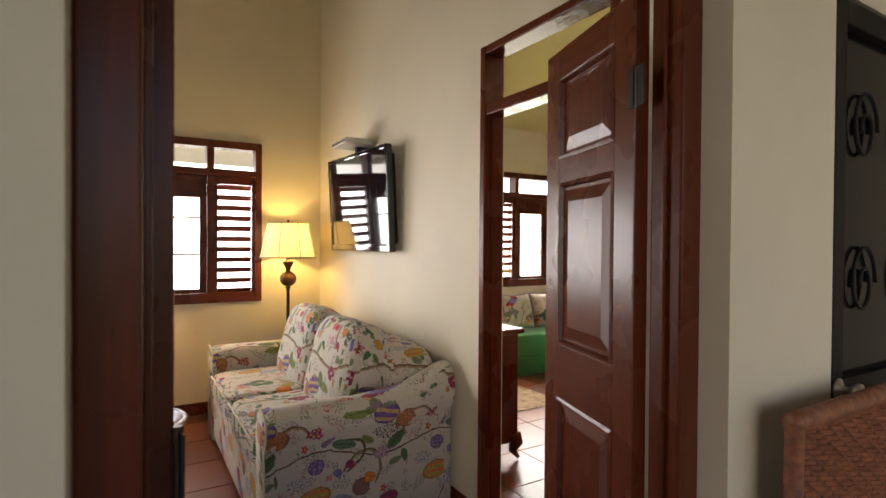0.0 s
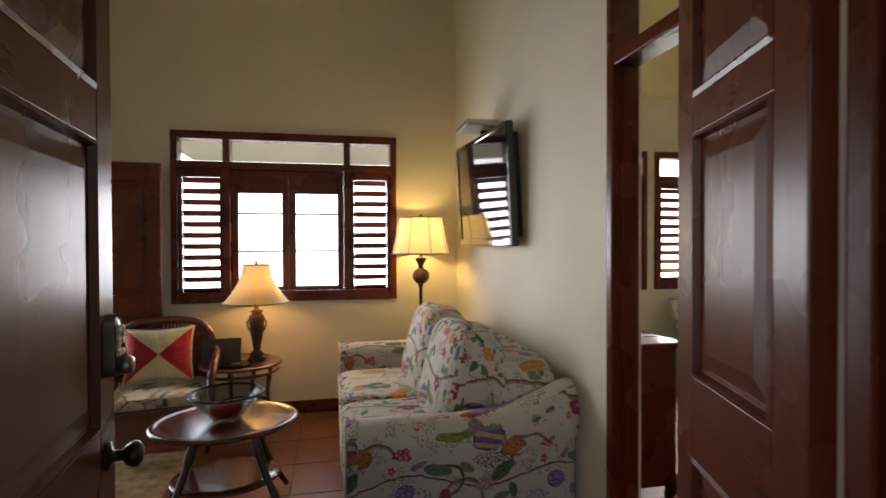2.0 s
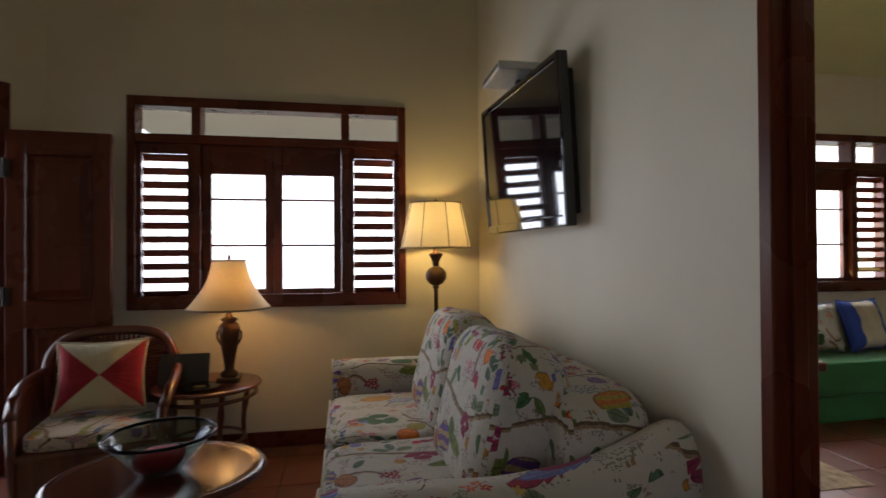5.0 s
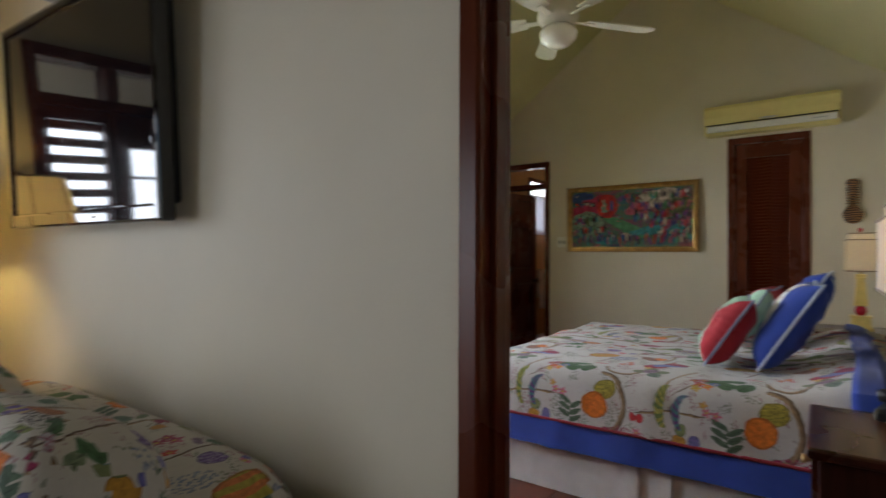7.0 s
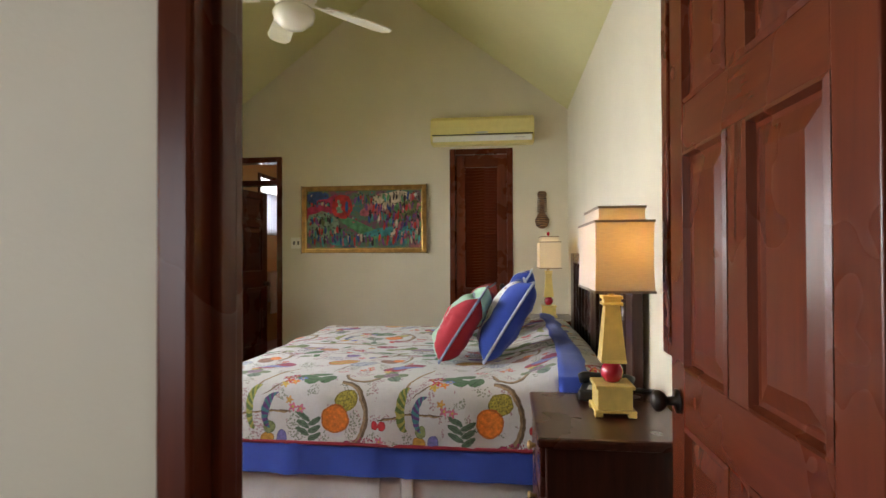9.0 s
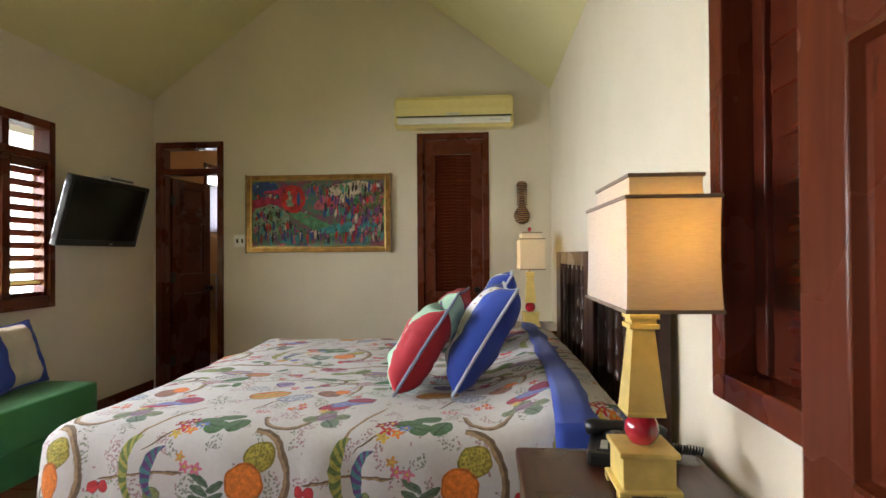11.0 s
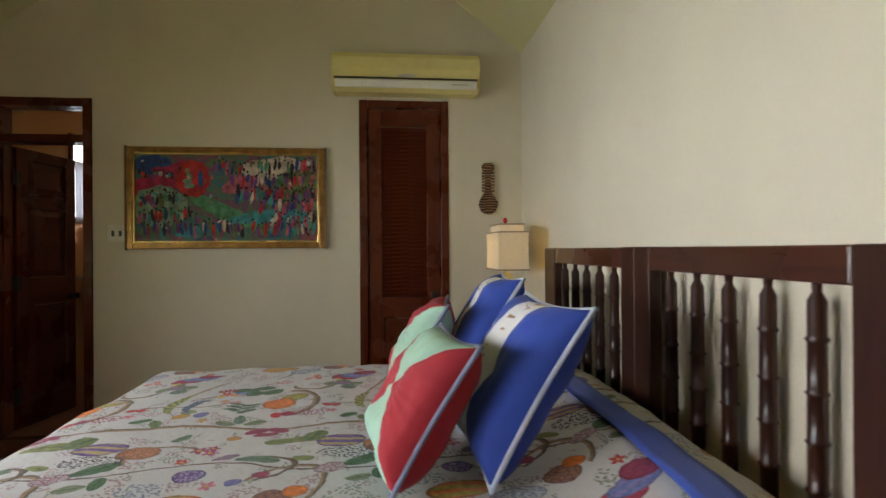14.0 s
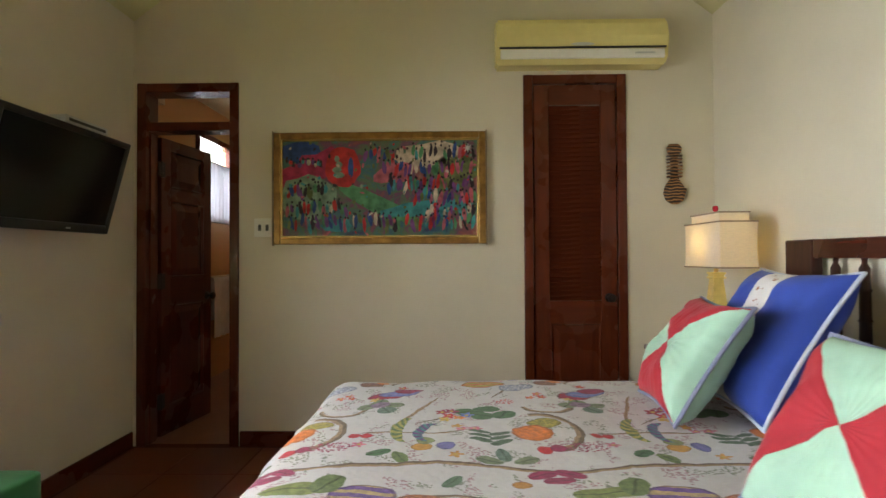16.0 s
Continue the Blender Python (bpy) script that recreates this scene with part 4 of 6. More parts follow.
def shutter_window(m, w, h):
    top = base_of("window_shuttered", m, "closed red cedar plank shutters in a mahogany window frame", "window", "", "structure")
    for x in (0, w - 0.07):
        part("jamb", boxed((x, -0.03, 0), (x + 0.07, 0.13, h), 0.006), MAHOG, top)
    for z0, z1 in ((0, 0.07), (h - 0.07, h)):
        part("rail", boxed((0.07, -0.029, z0), (w - 0.07, 0.129, z1), 0.005), MAHOGX, top)
    for a, b in ((0.07, w / 2), (w / 2, w - 0.07)):
        sh = part("shutter", boxed((a + 0.003, 0.045, 0.075), (a + 0.06, 0.085, h - 0.075), 0.004), REDWOOD, top)
        part("shutter_stile", boxed((b - 0.06, 0.045, 0.075), (b - 0.003, 0.085, h - 0.075), 0.004), REDWOOD, sh)
        me = mesh_from("slat", boxed((-(b - a) / 2 + 0.06, -0.006, -0.06), ((b - a) / 2 - 0.06, 0.006, 0.06), 0.003, 1), REDWOOD)
        n = 11
        for k in range(n):
            s = new("slat", me)
            s.parent = sh
            s.matrix_local = Matrix.Translation(((a + b) / 2, 0.066, 0.13 + k * (h - 0.26) / (n - 1))) @ Matrix.Rotation(radians(-2), 4, "X")
    return top


shutter_window(pose(3.25, 1.31, 0.9, 0, 0, 180), 1.25, 1.40)

# bathroom window with a curtain
bw = base_of("window_bathroom", pose(8.22, 5.45, 1.58), "dark framed bathroom window", "window", "", "structure")
for x in (0, 0.89):
    part("jamb", boxed((x, -0.02, 0), (x + 0.06, 0.10, 0.88), 0.005), MAHOG, bw)
for z0, z1 in ((0, 0.06), (0.56, 0.61), (0.82, 0.88)):
    part("rail", boxed((0.06, -0.019, z0), (0.89, 0.099, z1), 0.005), MAHOGX, bw)
part("mullion", boxed((0.45, -0.01, 0.06), (0.49, 0.09, 0.56), 0.004), MAHOG, bw)
for z0, z1 in ((0.06, 0.56), (0.61, 0.82)):
    part("pane", boxed((0.06, 0.05, z0), (0.89, 0.054, z1)), GLASS, bw).visible_shadow = False

# balcony doorway
BAL = Matrix.Translation((-2.5, 3.425, 0)) @ Matrix.Rotation(radians(45), 4, "Z")
bf = base_of("frame_balcony", BAL, "dark mahogany balcony door frame with a glazed transom", "door frame", "", "structure")
for x in (0.62, 1.796):
    part("jamb", boxed((x, -0.02, 0.001), (x + 0.06, 0.12, 2.253), 0.005), MAHOG, bf)
part("head", boxed((0.68, -0.019, 2.193), (1.796, 0.119, 2.252), 0.005), MAHOGX, bf)
part("transom_bar", boxed((0.68, -0.014, 1.96), (1.796, 0.114, 2.02), 0.005), MAHOGX, bf)
part("pane", boxed((0.68, 0.05, 2.02), (1.796, 0.054, 2.193)), GLASS, bf, "clear transom pane").visible_shadow = False
panel_leaf("door_balcony", pose(-1.16, 4.665, 0, 0, 0, 4), 0.53, 1.97, [(0.20, 0.85), (0.99, 1.84)], 1, "open dark mahogany balcony leaf folded back to the wall", None, 2)

rail = base_of("terrace_railing", pose(0, 6.41, -0.15), "weathered wooden railing along the terrace", "railing", "", "structure")
for z0, z1, d in ((0.78, 0.82, 0.05), (0.55, 0.58, 0.02), (0.32, 0.35, 0.02), (0.09, 0.12, 0.02)):
    part("bar", boxed((-5.5, -d, z0), (1.5, d, z1), 0.006), RAILWOOD, rail)
for x in (-5.4, -3.95, -2.42, -0.9, 0.6):
    part("post", boxed((x - 0.04, -0.04, 0), (x + 0.04, 0.04, 0.80), 0.006), RAILWOOD, rail)
    part("post_foot", boxed((x - 0.065, -0.065, 0), (x + 0.065, 0.065, 0.12), 0.008), RAILWOOD, rail)

# iron door on the veranda
gd = base_of("door_iron", pose(1.88, 0.92, 0), "dark glazed door with wrought-iron scrolls", "door", "", "structure")
for x in (0.005, 0.725):
    part("stile", boxed((x, -0.03, 0.01), (x + 0.07, 0.02, 2.14), 0.004), IRON, gd)
for z in (0.01, 0.95, 2.07):
    part("rail", boxed((0.075, -0.029, z), (0.725, 0.019, z + 0.07), 0.004), IRON, gd)
part("pane", boxed((0.075, 0.0, 0.08), (0.725, 0.006, 2.07)), DARKGLASS, gd, "dark glass")
for x, z in ((0.24, 1.30), (0.56, 1.30), (0.24, 1.78), (0.56, 1.78), (0.24, 0.5), (0.56, 0.5)):
    pts = [(x + (0.02 + 0.07 * (1 - a / 24)) * math.cos(a * 0.42), -0.014, z + (0.02 + 0.11 * (1 - a / 24)) * math.sin(a * 0.42)) for a in range(25)]
    part("scroll", tube(pts, 0.006, 6), IRON, gd, "", True)
part("knob", knob_mesh(1), NICKEL, gd, "", True, Matrix.Translation((0.04, -0.03, 1.0)))


# ---- soft shapes ----
def spow(v, e):
    return math.copysign(abs(v) ** e, v)


def soft_box(lo, hi, e=0.32, nu=36, nv=18, wob=0.006, seed=0, bm=None, grow=5.0):
    """A stuffed box with rounded edges and a slightly uneven skin."""
    bm = bm or bmesh.new()
    c = [(a + b) / 2 for a, b in zip(lo, hi)]
    r = [(b - a) / 2 for a, b in zip(lo, hi)]
    rows = []
    for j in range(1, nv):
        v = -math.pi / 2 + math.pi * j / nv
        row = []
        for i in range(nu):
            u = 2 * math.pi * i / nu
            p = Vector((r[0] * spow(math.cos(v), e) * spow(math.cos(u), e), r[1] * spow(math.cos(v), e) * spow(math.sin(u), e), r[2] * spow(math.sin(v), e)))
            k = noise.noise(Vector((p.x * grow + seed * 3.1, p.y * grow + seed, p.z * grow)))
            p += p.normalized() * k * wob * 2
            row.append(bm.verts.new((c[0] + p.x, c[1] + p.y, c[2] + p.z)))
        rows.append(row)
    for a, b in zip(rows, rows[1:]):
        for i in range(nu):
            bm.faces.new((a[i], a[(i + 1) % nu], b[(i + 1) % nu], b[i]))
    bm.faces.new(rows[0][::-1]), bm.faces.new(rows[-1])
    return bm


def pillow_skin(w, h, t, n=26, seed=0, unit=True):
    bm = bmesh.new()
    for s in (1, -1):
        g = []
        for i in range(n + 1):
            row = []
            for j in range(n + 1):
                u, v = 2 * i / n - 1, 2 * j / n - 1
                x = u * w / 2 * (1 - 0.10 * (1 - v * v) * abs(u))
                y = v * h / 2 * (1 - 0.10 * (1 - u * u) * abs(v))
                z = s * t / 2 * ((1 - u ** 4) * (1 - v ** 4)) ** 0.55
                z *= 1 + 0.22 * noise.noise(Vector((u * 2.2 + seed, v * 2.2, s * 3 + seed)))
                z += 0.006 * noise.noise(Vector((u * 7, v * 7 + seed, s))) * (1 - u ** 4) * (1 - v ** 4)
                row.append(bm.verts.new((x, y, z)))
            g.append(row)
        for i in range(n):
            for j in range(n):
                bm.faces.new((g[i][j], g[i + 1][j], g[i + 1][j + 1], g[i][j + 1]))
    bmesh.ops.remove_doubles(bm, verts=bm.verts, dist=0.0004)
    layer = bm.loops.layers.uv.new("print")
    for f in bm.faces:
        for q in f.loops:
            q[layer].uv = (q.vert.co.x / w + 0.5, q.vert.co.y / h + 0.5) if unit else (q.vert.co.x + seed, q.vert.co.y)
    return bm


def pillow_rim(w, h, n=14):
    out = []
    for side in range(4):
        for k in range(n):
            a = 2 * k / n - 1
            u, v = [(a, -1), (1, a), (-a, 1), (-1, -a)][side]
            out.append((u * w / 2 * (1 - 0.10 * (1 - v * v) * abs(u)), v * h / 2 * (1 - 0.10 * (1 - u * u) * abs(v)), 0))
    return out


def pillow(m, w, h, t, cover, trim, label, seed=0, name="throw_pillow", group=""):
    top = base_of(name, m, label, "pillow", group)
    part("cover", pillow_skin(w, h, t, 26, seed, cover is not FLORAL), cover, top, "", True)
    part("piping", tube(pillow_rim(w, h), 0.0075, 8, None, True), trim, top, "", True)
    return top


# ---- sitting room ----
def sofa():
    top = base_of("sofa", pose(0, 0, 0), "cream two-seat sofa covered in a floral fruit print", "sofa")
    part("base", soft_box((0.66, 2.58, 0.03), (1.60, 4.26, 0.36), 0.12, 48, 20, 0.002, 3), FLORAL, top, "", True)

    def arm(y, out):
        prof = [(-0.085, 0.02), (-0.085, 0.50), (-0.115, 0.535), (-0.128, 0.58), (-0.118, 0.625), (-0.085, 0.655), (-0.03, 0.668), (0.04, 0.66), (0.085, 0.635), (0.10, 0.59), (0.10, 0.02)]
        bm, rings, n = bmesh.new(), [], 22
        for i in range(n + 1):
            s = i / n
            x = 0.655 + s * 0.955
            lift = 0.14 * max(0.0, (s - 0.55) / 0.45) ** 2
            pinch = 0.014 if i in (0, n) else 0.0
            ring = []
            for a, z in prof:
                zz = z + lift * max(0, (z - 0.4) / 0.27) - pinch * (1 if z > 0.5 else 0)
                k = 0.006 * noise.noise(Vector((x * 6, a * 9 + y, zz * 6)))
                ring.append(bm.verts.new((x, y + out * (a * (1 - pinch * 3) + k), zz + k)))
            rings.append(ring)
        for a, b in zip(rings, rings[1:]):
            for k in range(len(prof)):
                j = (k + 1) % len(prof)
                bm.faces.new((a[k], a[j], b[j], b[k]))
        bm.faces.new(rings[0]), bm.faces.new(rings[-1])
        a = part("arm", bm, FLORAL, top, "", True)
        rim = [(0.652, y + out * q, z) for q, z in prof[:-1]]
        part("piping", tube(rim, 0.005, 6), CREAMCLOTH, a, "", True)

    arm(2.60, 1)
    arm(4.24, -1)
    for k, (a, b) in enumerate(((2.71, 3.42), (3.43, 4.13))):
        c = part("seat_cushion", soft_box((0.64, a, 0.345), (1.34, b, 0.515), 0.26, 40, 18, 0.007, k + 5), FLORAL, top, "", True)
        part("piping", tube([(0.642, a + 0.03 + (b - a - 0.06) * i / 12, 0.485 + 0.004 * math.sin(i * 2.1)) for i in range(13)], 0.005, 6), CREAMCLOTH, c, "", True)
    bm = soft_box((1.30, 2.66, 0.10), (1.63, 4.18, 0.84), 0.28, 48, 24, 0.006, 9)
    part("backrest", bm, FLORAL, top, "", True)
    for k, (a, b, z) in enumerate(((2.76, 3.44, 0.955), (3.42, 4.12, 0.965))):
        bm = soft_box((-0.15, a, -0.29), (0.15, b, 0.27), 0.50, 40, 24, 0.014, k + 11, None, 4)
        bmesh.ops.transform(bm, matrix=Matrix.Translation((1.245, 0, z - 0.265)) @ Matrix.Rotation(radians(14), 4, "Y"), verts=bm.verts)
        part("back_cushion", bm, FLORAL, top, "", True)


sofa()


def turned_leg(p0, p1, r0, r1, bend=0.0, out=(0, 0)):
    pts, rad = [], []
    for i in range(15):
        s = i / 14
        b = bend * math.sin(math.pi * s)
        pts.append((p0[0] + (p1[0] - p0[0]) * s + out[0] * b, p0[1] + (p1[1] - p0[1]) * s + out[1] * b, p0[2] + (p1[2] - p0[2]) * s))
        rad.append(r0 + (r1 - r0) * s + (0.005 if i in (3, 4, 10) else 0))
    return tube(pts, rad, 12)


ct = base_of("coffee_table", pose(0.07, 3.32, 0, 0, 0, 6), "oval polished mahogany coffee table with a lower shelf", "table")
part("tabletop", lathe([(0.30, 0.448), (0.345, 0.454), (0.358, 0.462), (0.360, 0.470), (0.352, 0.479), (0.335, 0.482), (0.328, 0.478), (0.30, 0.479)], 64, None, (0, 0), (1, 0.87)), TABLEWOOD, ct, "", True)
part("apron", lathe([(0.20, 0.415), (0.215, 0.420), (0.215, 0.449)], 48, None, (0, 0), (1, 0.87)), DARKWOOD, ct, "", True)
part("shelf", lathe([(0.20, 0.172), (0.262, 0.176), (0.270, 0.184), (0.262, 0.192), (0.20, 0.192)], 56, None, (0, 0), (1, 0.87)), TABLEWOOD, ct, "", True)
for k in range(4):
    a = radians(40 + (k % 2) * 100 + 180 * (k // 2))
    c, s = math.cos(a), math.sin(a) * 0.9
    part("leg", turned_leg((c * 0.17, s * 0.17, 0.452), (c * 0.39, s * 0.39, 0.006), 0.021, 0.015, -0.030, (c, s)), DARKWOOD, ct, "", True)

bowl = base_of("glass_bowl", pose(0.075, 3.31, 0.4805), "dark tinted glass bowl on the coffee table", "bowl")
part("bowl", lathe([(0.055, 0.0), (0.07, 0.006), (0.12, 0.06), (0.165, 0.115), (0.182, 0.135), (0.176, 0.135), (0.158, 0.112), (0.113, 0.062), (0.062, 0.014), (0.02, 0.012)], 40), BOWLGLASS, bowl, "", True)
part("rim", tube([(0.18 * math.cos(a * math.pi / 18), 0.18 * math.sin(a * math.pi / 18), 0.136) for a in range(36)], 0.006, 8, None, True), DARKGLASS, bowl, "", True)
solid("folded_napkin", soft_box((-0.075, -0.075, 0.012), (0.075, 0.075, 0.085), 0.7, 20, 10, 0.012, 4), RED, "crumpled red cloth lying in the glass bowl", "napkin", smooth=True, m=pose(0.075, 3.31, 0.483))

st = base_of("side_table", pose(-0.05, 4.50, 0), "round rattan side table below the window", "table")
part("tabletop", lathe([(0.26, 0.494), (0.282, 0.498), (0.290, 0.508), (0.282, 0.518), (0.25, 0.519)], 44), RATTAN, st, "", True)
part("edge_ring", tube([(0.262 * math.cos(a * math.pi / 20), 0.262 * math.sin(a * math.pi / 20), 0.455) for a in range(40)], 0.011, 8, None, True), RATTAN, st, "", True)
part("lower_ring", tube([(0.20 * math.cos(a * math.pi / 20), 0.20 * math.sin(a * math.pi / 20), 0.20) for a in range(40)], 0.010, 8, None, True), RATTAN, st, "", True)
for k in range(4):
    a = radians(30 + 90 * k)
    c, s = math.cos(a), math.sin(a)
    part("leg", turned_leg((c * 0.24, s * 0.24, 0.496), (c * 0.24, s * 0.24, 0.002), 0.014, 0.014, -0.04, (c, s)), RATTAN, st, "", True)

pf = base_of("photo_frame", pose(-0.20, 4.52, 0.575, -76, 0, 4), "dark flat tablet leaning on the side table", "tablet")
pf.location = (-0.185, 4.50, 0.520)
part("case", boxed((-0.135, 0.0, -0.005), (0.135, 0.17, 0.008), 0.004), BLACK, pf, "", False, Matrix.Rotation(radians(145), 4, "X"))
tr = base_of("dish", pose(-0.06, 4.36, 0.5195), "dark shallow dish with small keys on the side table", "dish")
part("plate", lathe([(0.05, 0.0), (0.085, 0.008), (0.11, 0.016), (0.106, 0.018), (0.05, 0.008)], 28), DARKGLASS, tr, "", True)
part("key", boxed((-0.03, -0.01, 0.012), (0.03, 0.01, 0.017), 0.002), BRASS, tr)


def drum_shade(r0, r1, z0, z1, n=40, ribs=8, flare=0.0):
    bm = bmesh.new()
    rings = []
    for i in range(9):
        s = i / 8
        r = r0 + (r1 - r0) * s - flare * math.sin(math.pi * s)
        rings.append([bm.verts.new((r * math.cos(2 * math.pi * k / n), r * math.sin(2 * math.pi * k / n), z0 + (z1 - z0) * s)) for k in range(n)])
    for a, b in zip(rings, rings[1:]):
        for k in range(n):
            bm.faces.new((a[k], a[(k + 1) % n], b[(k + 1) % n], b[k]))
    return bm


def hoop(r, z, t=0.004, n=40):
    return tube([(r * math.cos(2 * math.pi * k / n), r * math.sin(2 * math.pi * k / n), z) for k in range(n)], t, 6, None, True)


fl = base_of("floor_lamp", pose(1.30, 4.62, 0), "lit bronze floor lamp with a cream ribbed drum shade", "lamp")
part("foot", lathe([(0.14, 0.001), (0.145, 0.012), (0.12, 0.03), (0.05, 0.045), (0.02, 0.07)], 32), BRONZE, fl, "", True)
part("stem", lathe([(0.016, 0.07), (0.013, 0.5), (0.013, 1.02), (0.022, 1.035), (0.016, 1.05)], 16), BRONZE, fl, "", True)
part("globe", lathe([(0.016, 1.045), (0.045, 1.06), (0.064, 1.085), (0.069, 1.11), (0.064, 1.135), (0.045, 1.158), (0.018, 1.172)], 28), BRONZE, fl, "mottled bronze ball", True)
part("vase_neck", lathe([(0.018, 1.17), (0.022, 1.20), (0.045, 1.245), (0.05, 1.25), (0.02, 1.262), (0.012, 1.28), (0.012, 1.33)], 24), BRONZE, fl, "", True)
sh = part("shade", drum_shade(0.225, 0.165, 1.29, 1.575, 48), LINEN, fl, "cream fabric drum shade", True)
for k in range(8):
    a = 2 * math.pi * k / 8 + 0.2
    part("rib", tube([(0.226 * math.cos(a), 0.226 * math.sin(a), 1.29), (0.166 * math.cos(a), 0.166 * math.sin(a), 1.575)], 0.003, 6), DARKTRIM, sh)
part("trim", hoop(0.226, 1.29, 0.005), DARKTRIM, sh)
part("trim", hoop(0.166, 1.575, 0.004), DARKTRIM, sh)
part("finial", lathe([(0.006, 1.575), (0.012, 1.59), (0.005, 1.605)], 12), BRONZE, fl, "", True)
lamp("floor_lamp_bulb", "POINT", 10, (1.0, 0.68, 0.20), Matrix.Translation((1.30, 4.62, 1.43)), radius=0.05)

tl = base_of("table_lamp", pose(0.06, 4.52, 0.519), "lit table lamp with a gold bell shade on a dark urn", "lamp")
part("foot", boxed((-0.06, -0.06, 0.0), (0.06, 0.06, 0.03), 0.006), BRONZE, tl)
part("urn", lathe([(0.045, 0.03), (0.05, 0.045), (0.026, 0.07), (0.028, 0.10), (0.045, 0.20), (0.055, 0.275), (0.06, 0.31), (0.05, 0.33), (0.035, 0.345), (0.05, 0.36), (0.02, 0.375), (0.012, 0.40), (0.012, 0.47)], 28), BRONZE, tl, "dark bronze urn", True)
for s in (-1, 1):
    part("handle", tube([(s * 0.05, 0, 0.30), (s * 0.066, 0, 0.285), (s * 0.066, 0, 0.25), (s * 0.045, 0, 0.21)], 0.006, 8), BRONZE, tl, "", True)
sh = part("shade", drum_shade(0.228, 0.092, 0.425, 0.70, 44, 8, 0.028), SILK, tl, "gold fabric bell shade", True)
part("trim", hoop(0.229, 0.425, 0.005), DARKTRIM, sh)
part("trim", hoop(0.093, 0.70, 0.004), DARKTRIM, sh)
part("finial", lathe([(0.006, 0.70), (0.011, 0.715), (0.004, 0.735)], 12), BRONZE, tl, "", True)
lamp("table_lamp_bulb", "POINT", 5.5, (1.0, 0.58, 0.18), Matrix.Translation((0.06, 4.52, 1.06)), radius=0.04)


def armchair():
    top = base_of("rattan_armchair", pose(-0.535, 4.35, 0, 0, 0, 10), "dark rattan armchair with floral seat and patterned pillow", "armchair")
    back = arc_points(lambda s: (0.32 * spow(math.cos(math.pi * (1 - s)), 0.6), 0.22 + 0.05 * math.sin(math.pi * s), 0.42 + 0.40 * math.sin(math.pi * s) ** 0.45), 36)
    part("back_hoop", tube(back, 0.028, 12), RATTAN, top, "", True)
    bm = bmesh.new()
    for k in range(25):
        x = -0.29 + 0.58 * k / 24
        h = 0.42 + 0.38 * (1 - (x / 0.32) ** 2) ** 0.25
        tube([(x, 0.24, 0.36), (x * 1.01, 0.26, h)], 0.009, 6, bm)
    for k in range(21):
        tube([(-0.29, 0.25, 0.40 + k * 0.018), (0.29, 0.25, 0.40 + k * 0.018)], 0.009, 6, bm)
    tagged(part("woven_back", bm, RATTAN, top, "woven cane back"), kind="stuff")
    for s in (-1, 1):
        pts = arc_points(lambda q: (s * (0.315 + 0.03 * math.sin(math.pi * q)), 0.24 - 0.50 * q, 0.62 - 0.04 * q - 0.10 * q ** 4), 14)
        part("armrest", tube(pts, 0.027, 10), RATTAN, top, "", True)
        part("front_leg", tube([(s * 0.312, -0.262, 0.49), (s * 0.305, -0.272, 0.30), (s * 0.29, -0.262, 0.003)], [0.022, 0.021, 0.017], 10), RATTAN, top, "", True)
        part("rear_leg", tube([(s * 0.305, 0.24, 0.44), (s * 0.30, 0.262, 0.004)], [0.022, 0.017], 10), RATTAN, top, "", True)
        bm = bmesh.new()
        for k in range(22):
            tube([(s * 0.31, 0.21 - 0.021 * k, 0.32), (s * 0.325, 0.21 - 0.021 * k, 0.59)], 0.0085, 6, bm)
        tagged(part("side_weave", bm, RATTAN, top), kind="stuff")
    part("seat_frame", tube([(-0.30, -0.27, 0.31), (0.30, -0.27, 0.31), (0.30, 0.24, 0.31), (-0.30, 0.24, 0.31)], 0.020, 10, None, True), RATTAN, top)
    part("apron", boxed((-0.285, -0.278, 0.10), (0.285, -0.258, 0.30), 0.006), RATTAN, top)
    part("seat_cushion", soft_box((-0.285, -0.285, 0.325), (0.285, 0.22, 0.41), 0.30, 40, 16, 0.006, 21), FLORAL, top, "cream floral seat cushion", True)
    return top


armchair()
pillow(pose(-0.565, 4.41, 0.605, 74, 0, 10), 0.43, 0.38, 0.13, REDCREAM, CREAMCLOTH, "square pillow with red and cream triangles on the rattan chair", 2)

def ribbed_rug(x0, y0, x1, y1, label, along=False):
    """One braided sheet with a rib for every cord."""
    bm, rows = bmesh.new(), []
    n = int(((x1 - x0) if along else (y1 - y0)) / 0.0125)
    for k in range(n + 1):
        row = []
        for i in range(25):
            s, q = k / n, i / 24
            x, y = (x0 + (x1 - x0) * s, y0 + (y1 - y0) * q) if along else (x0 + (x1 - x0) * q, y0 + (y1 - y0) * s)
            edge = 0.004 * noise.noise(Vector((x * 9, y * 9, 0)))
            row.append(bm.verts.new((x + edge, y + edge, 0.004 if k % 2 or i in (0, 24) or k in (0, n) else 0.011)))
        rows.append(row)
    for a, b in zip(rows, rows[1:]):
        for i in range(24):
            bm.faces.new((a[i], a[i + 1], b[i + 1], b[i]))
    rug = solid("rug", bm, SISAL, label, "rug")
    rug.modifiers.new("thick", "SOLIDIFY").thickness = 0.003
    return rug


ribbed_rug(-1.02, 2.45, -0.30, 4.19, "tan braided sisal rug on the tiled floor")


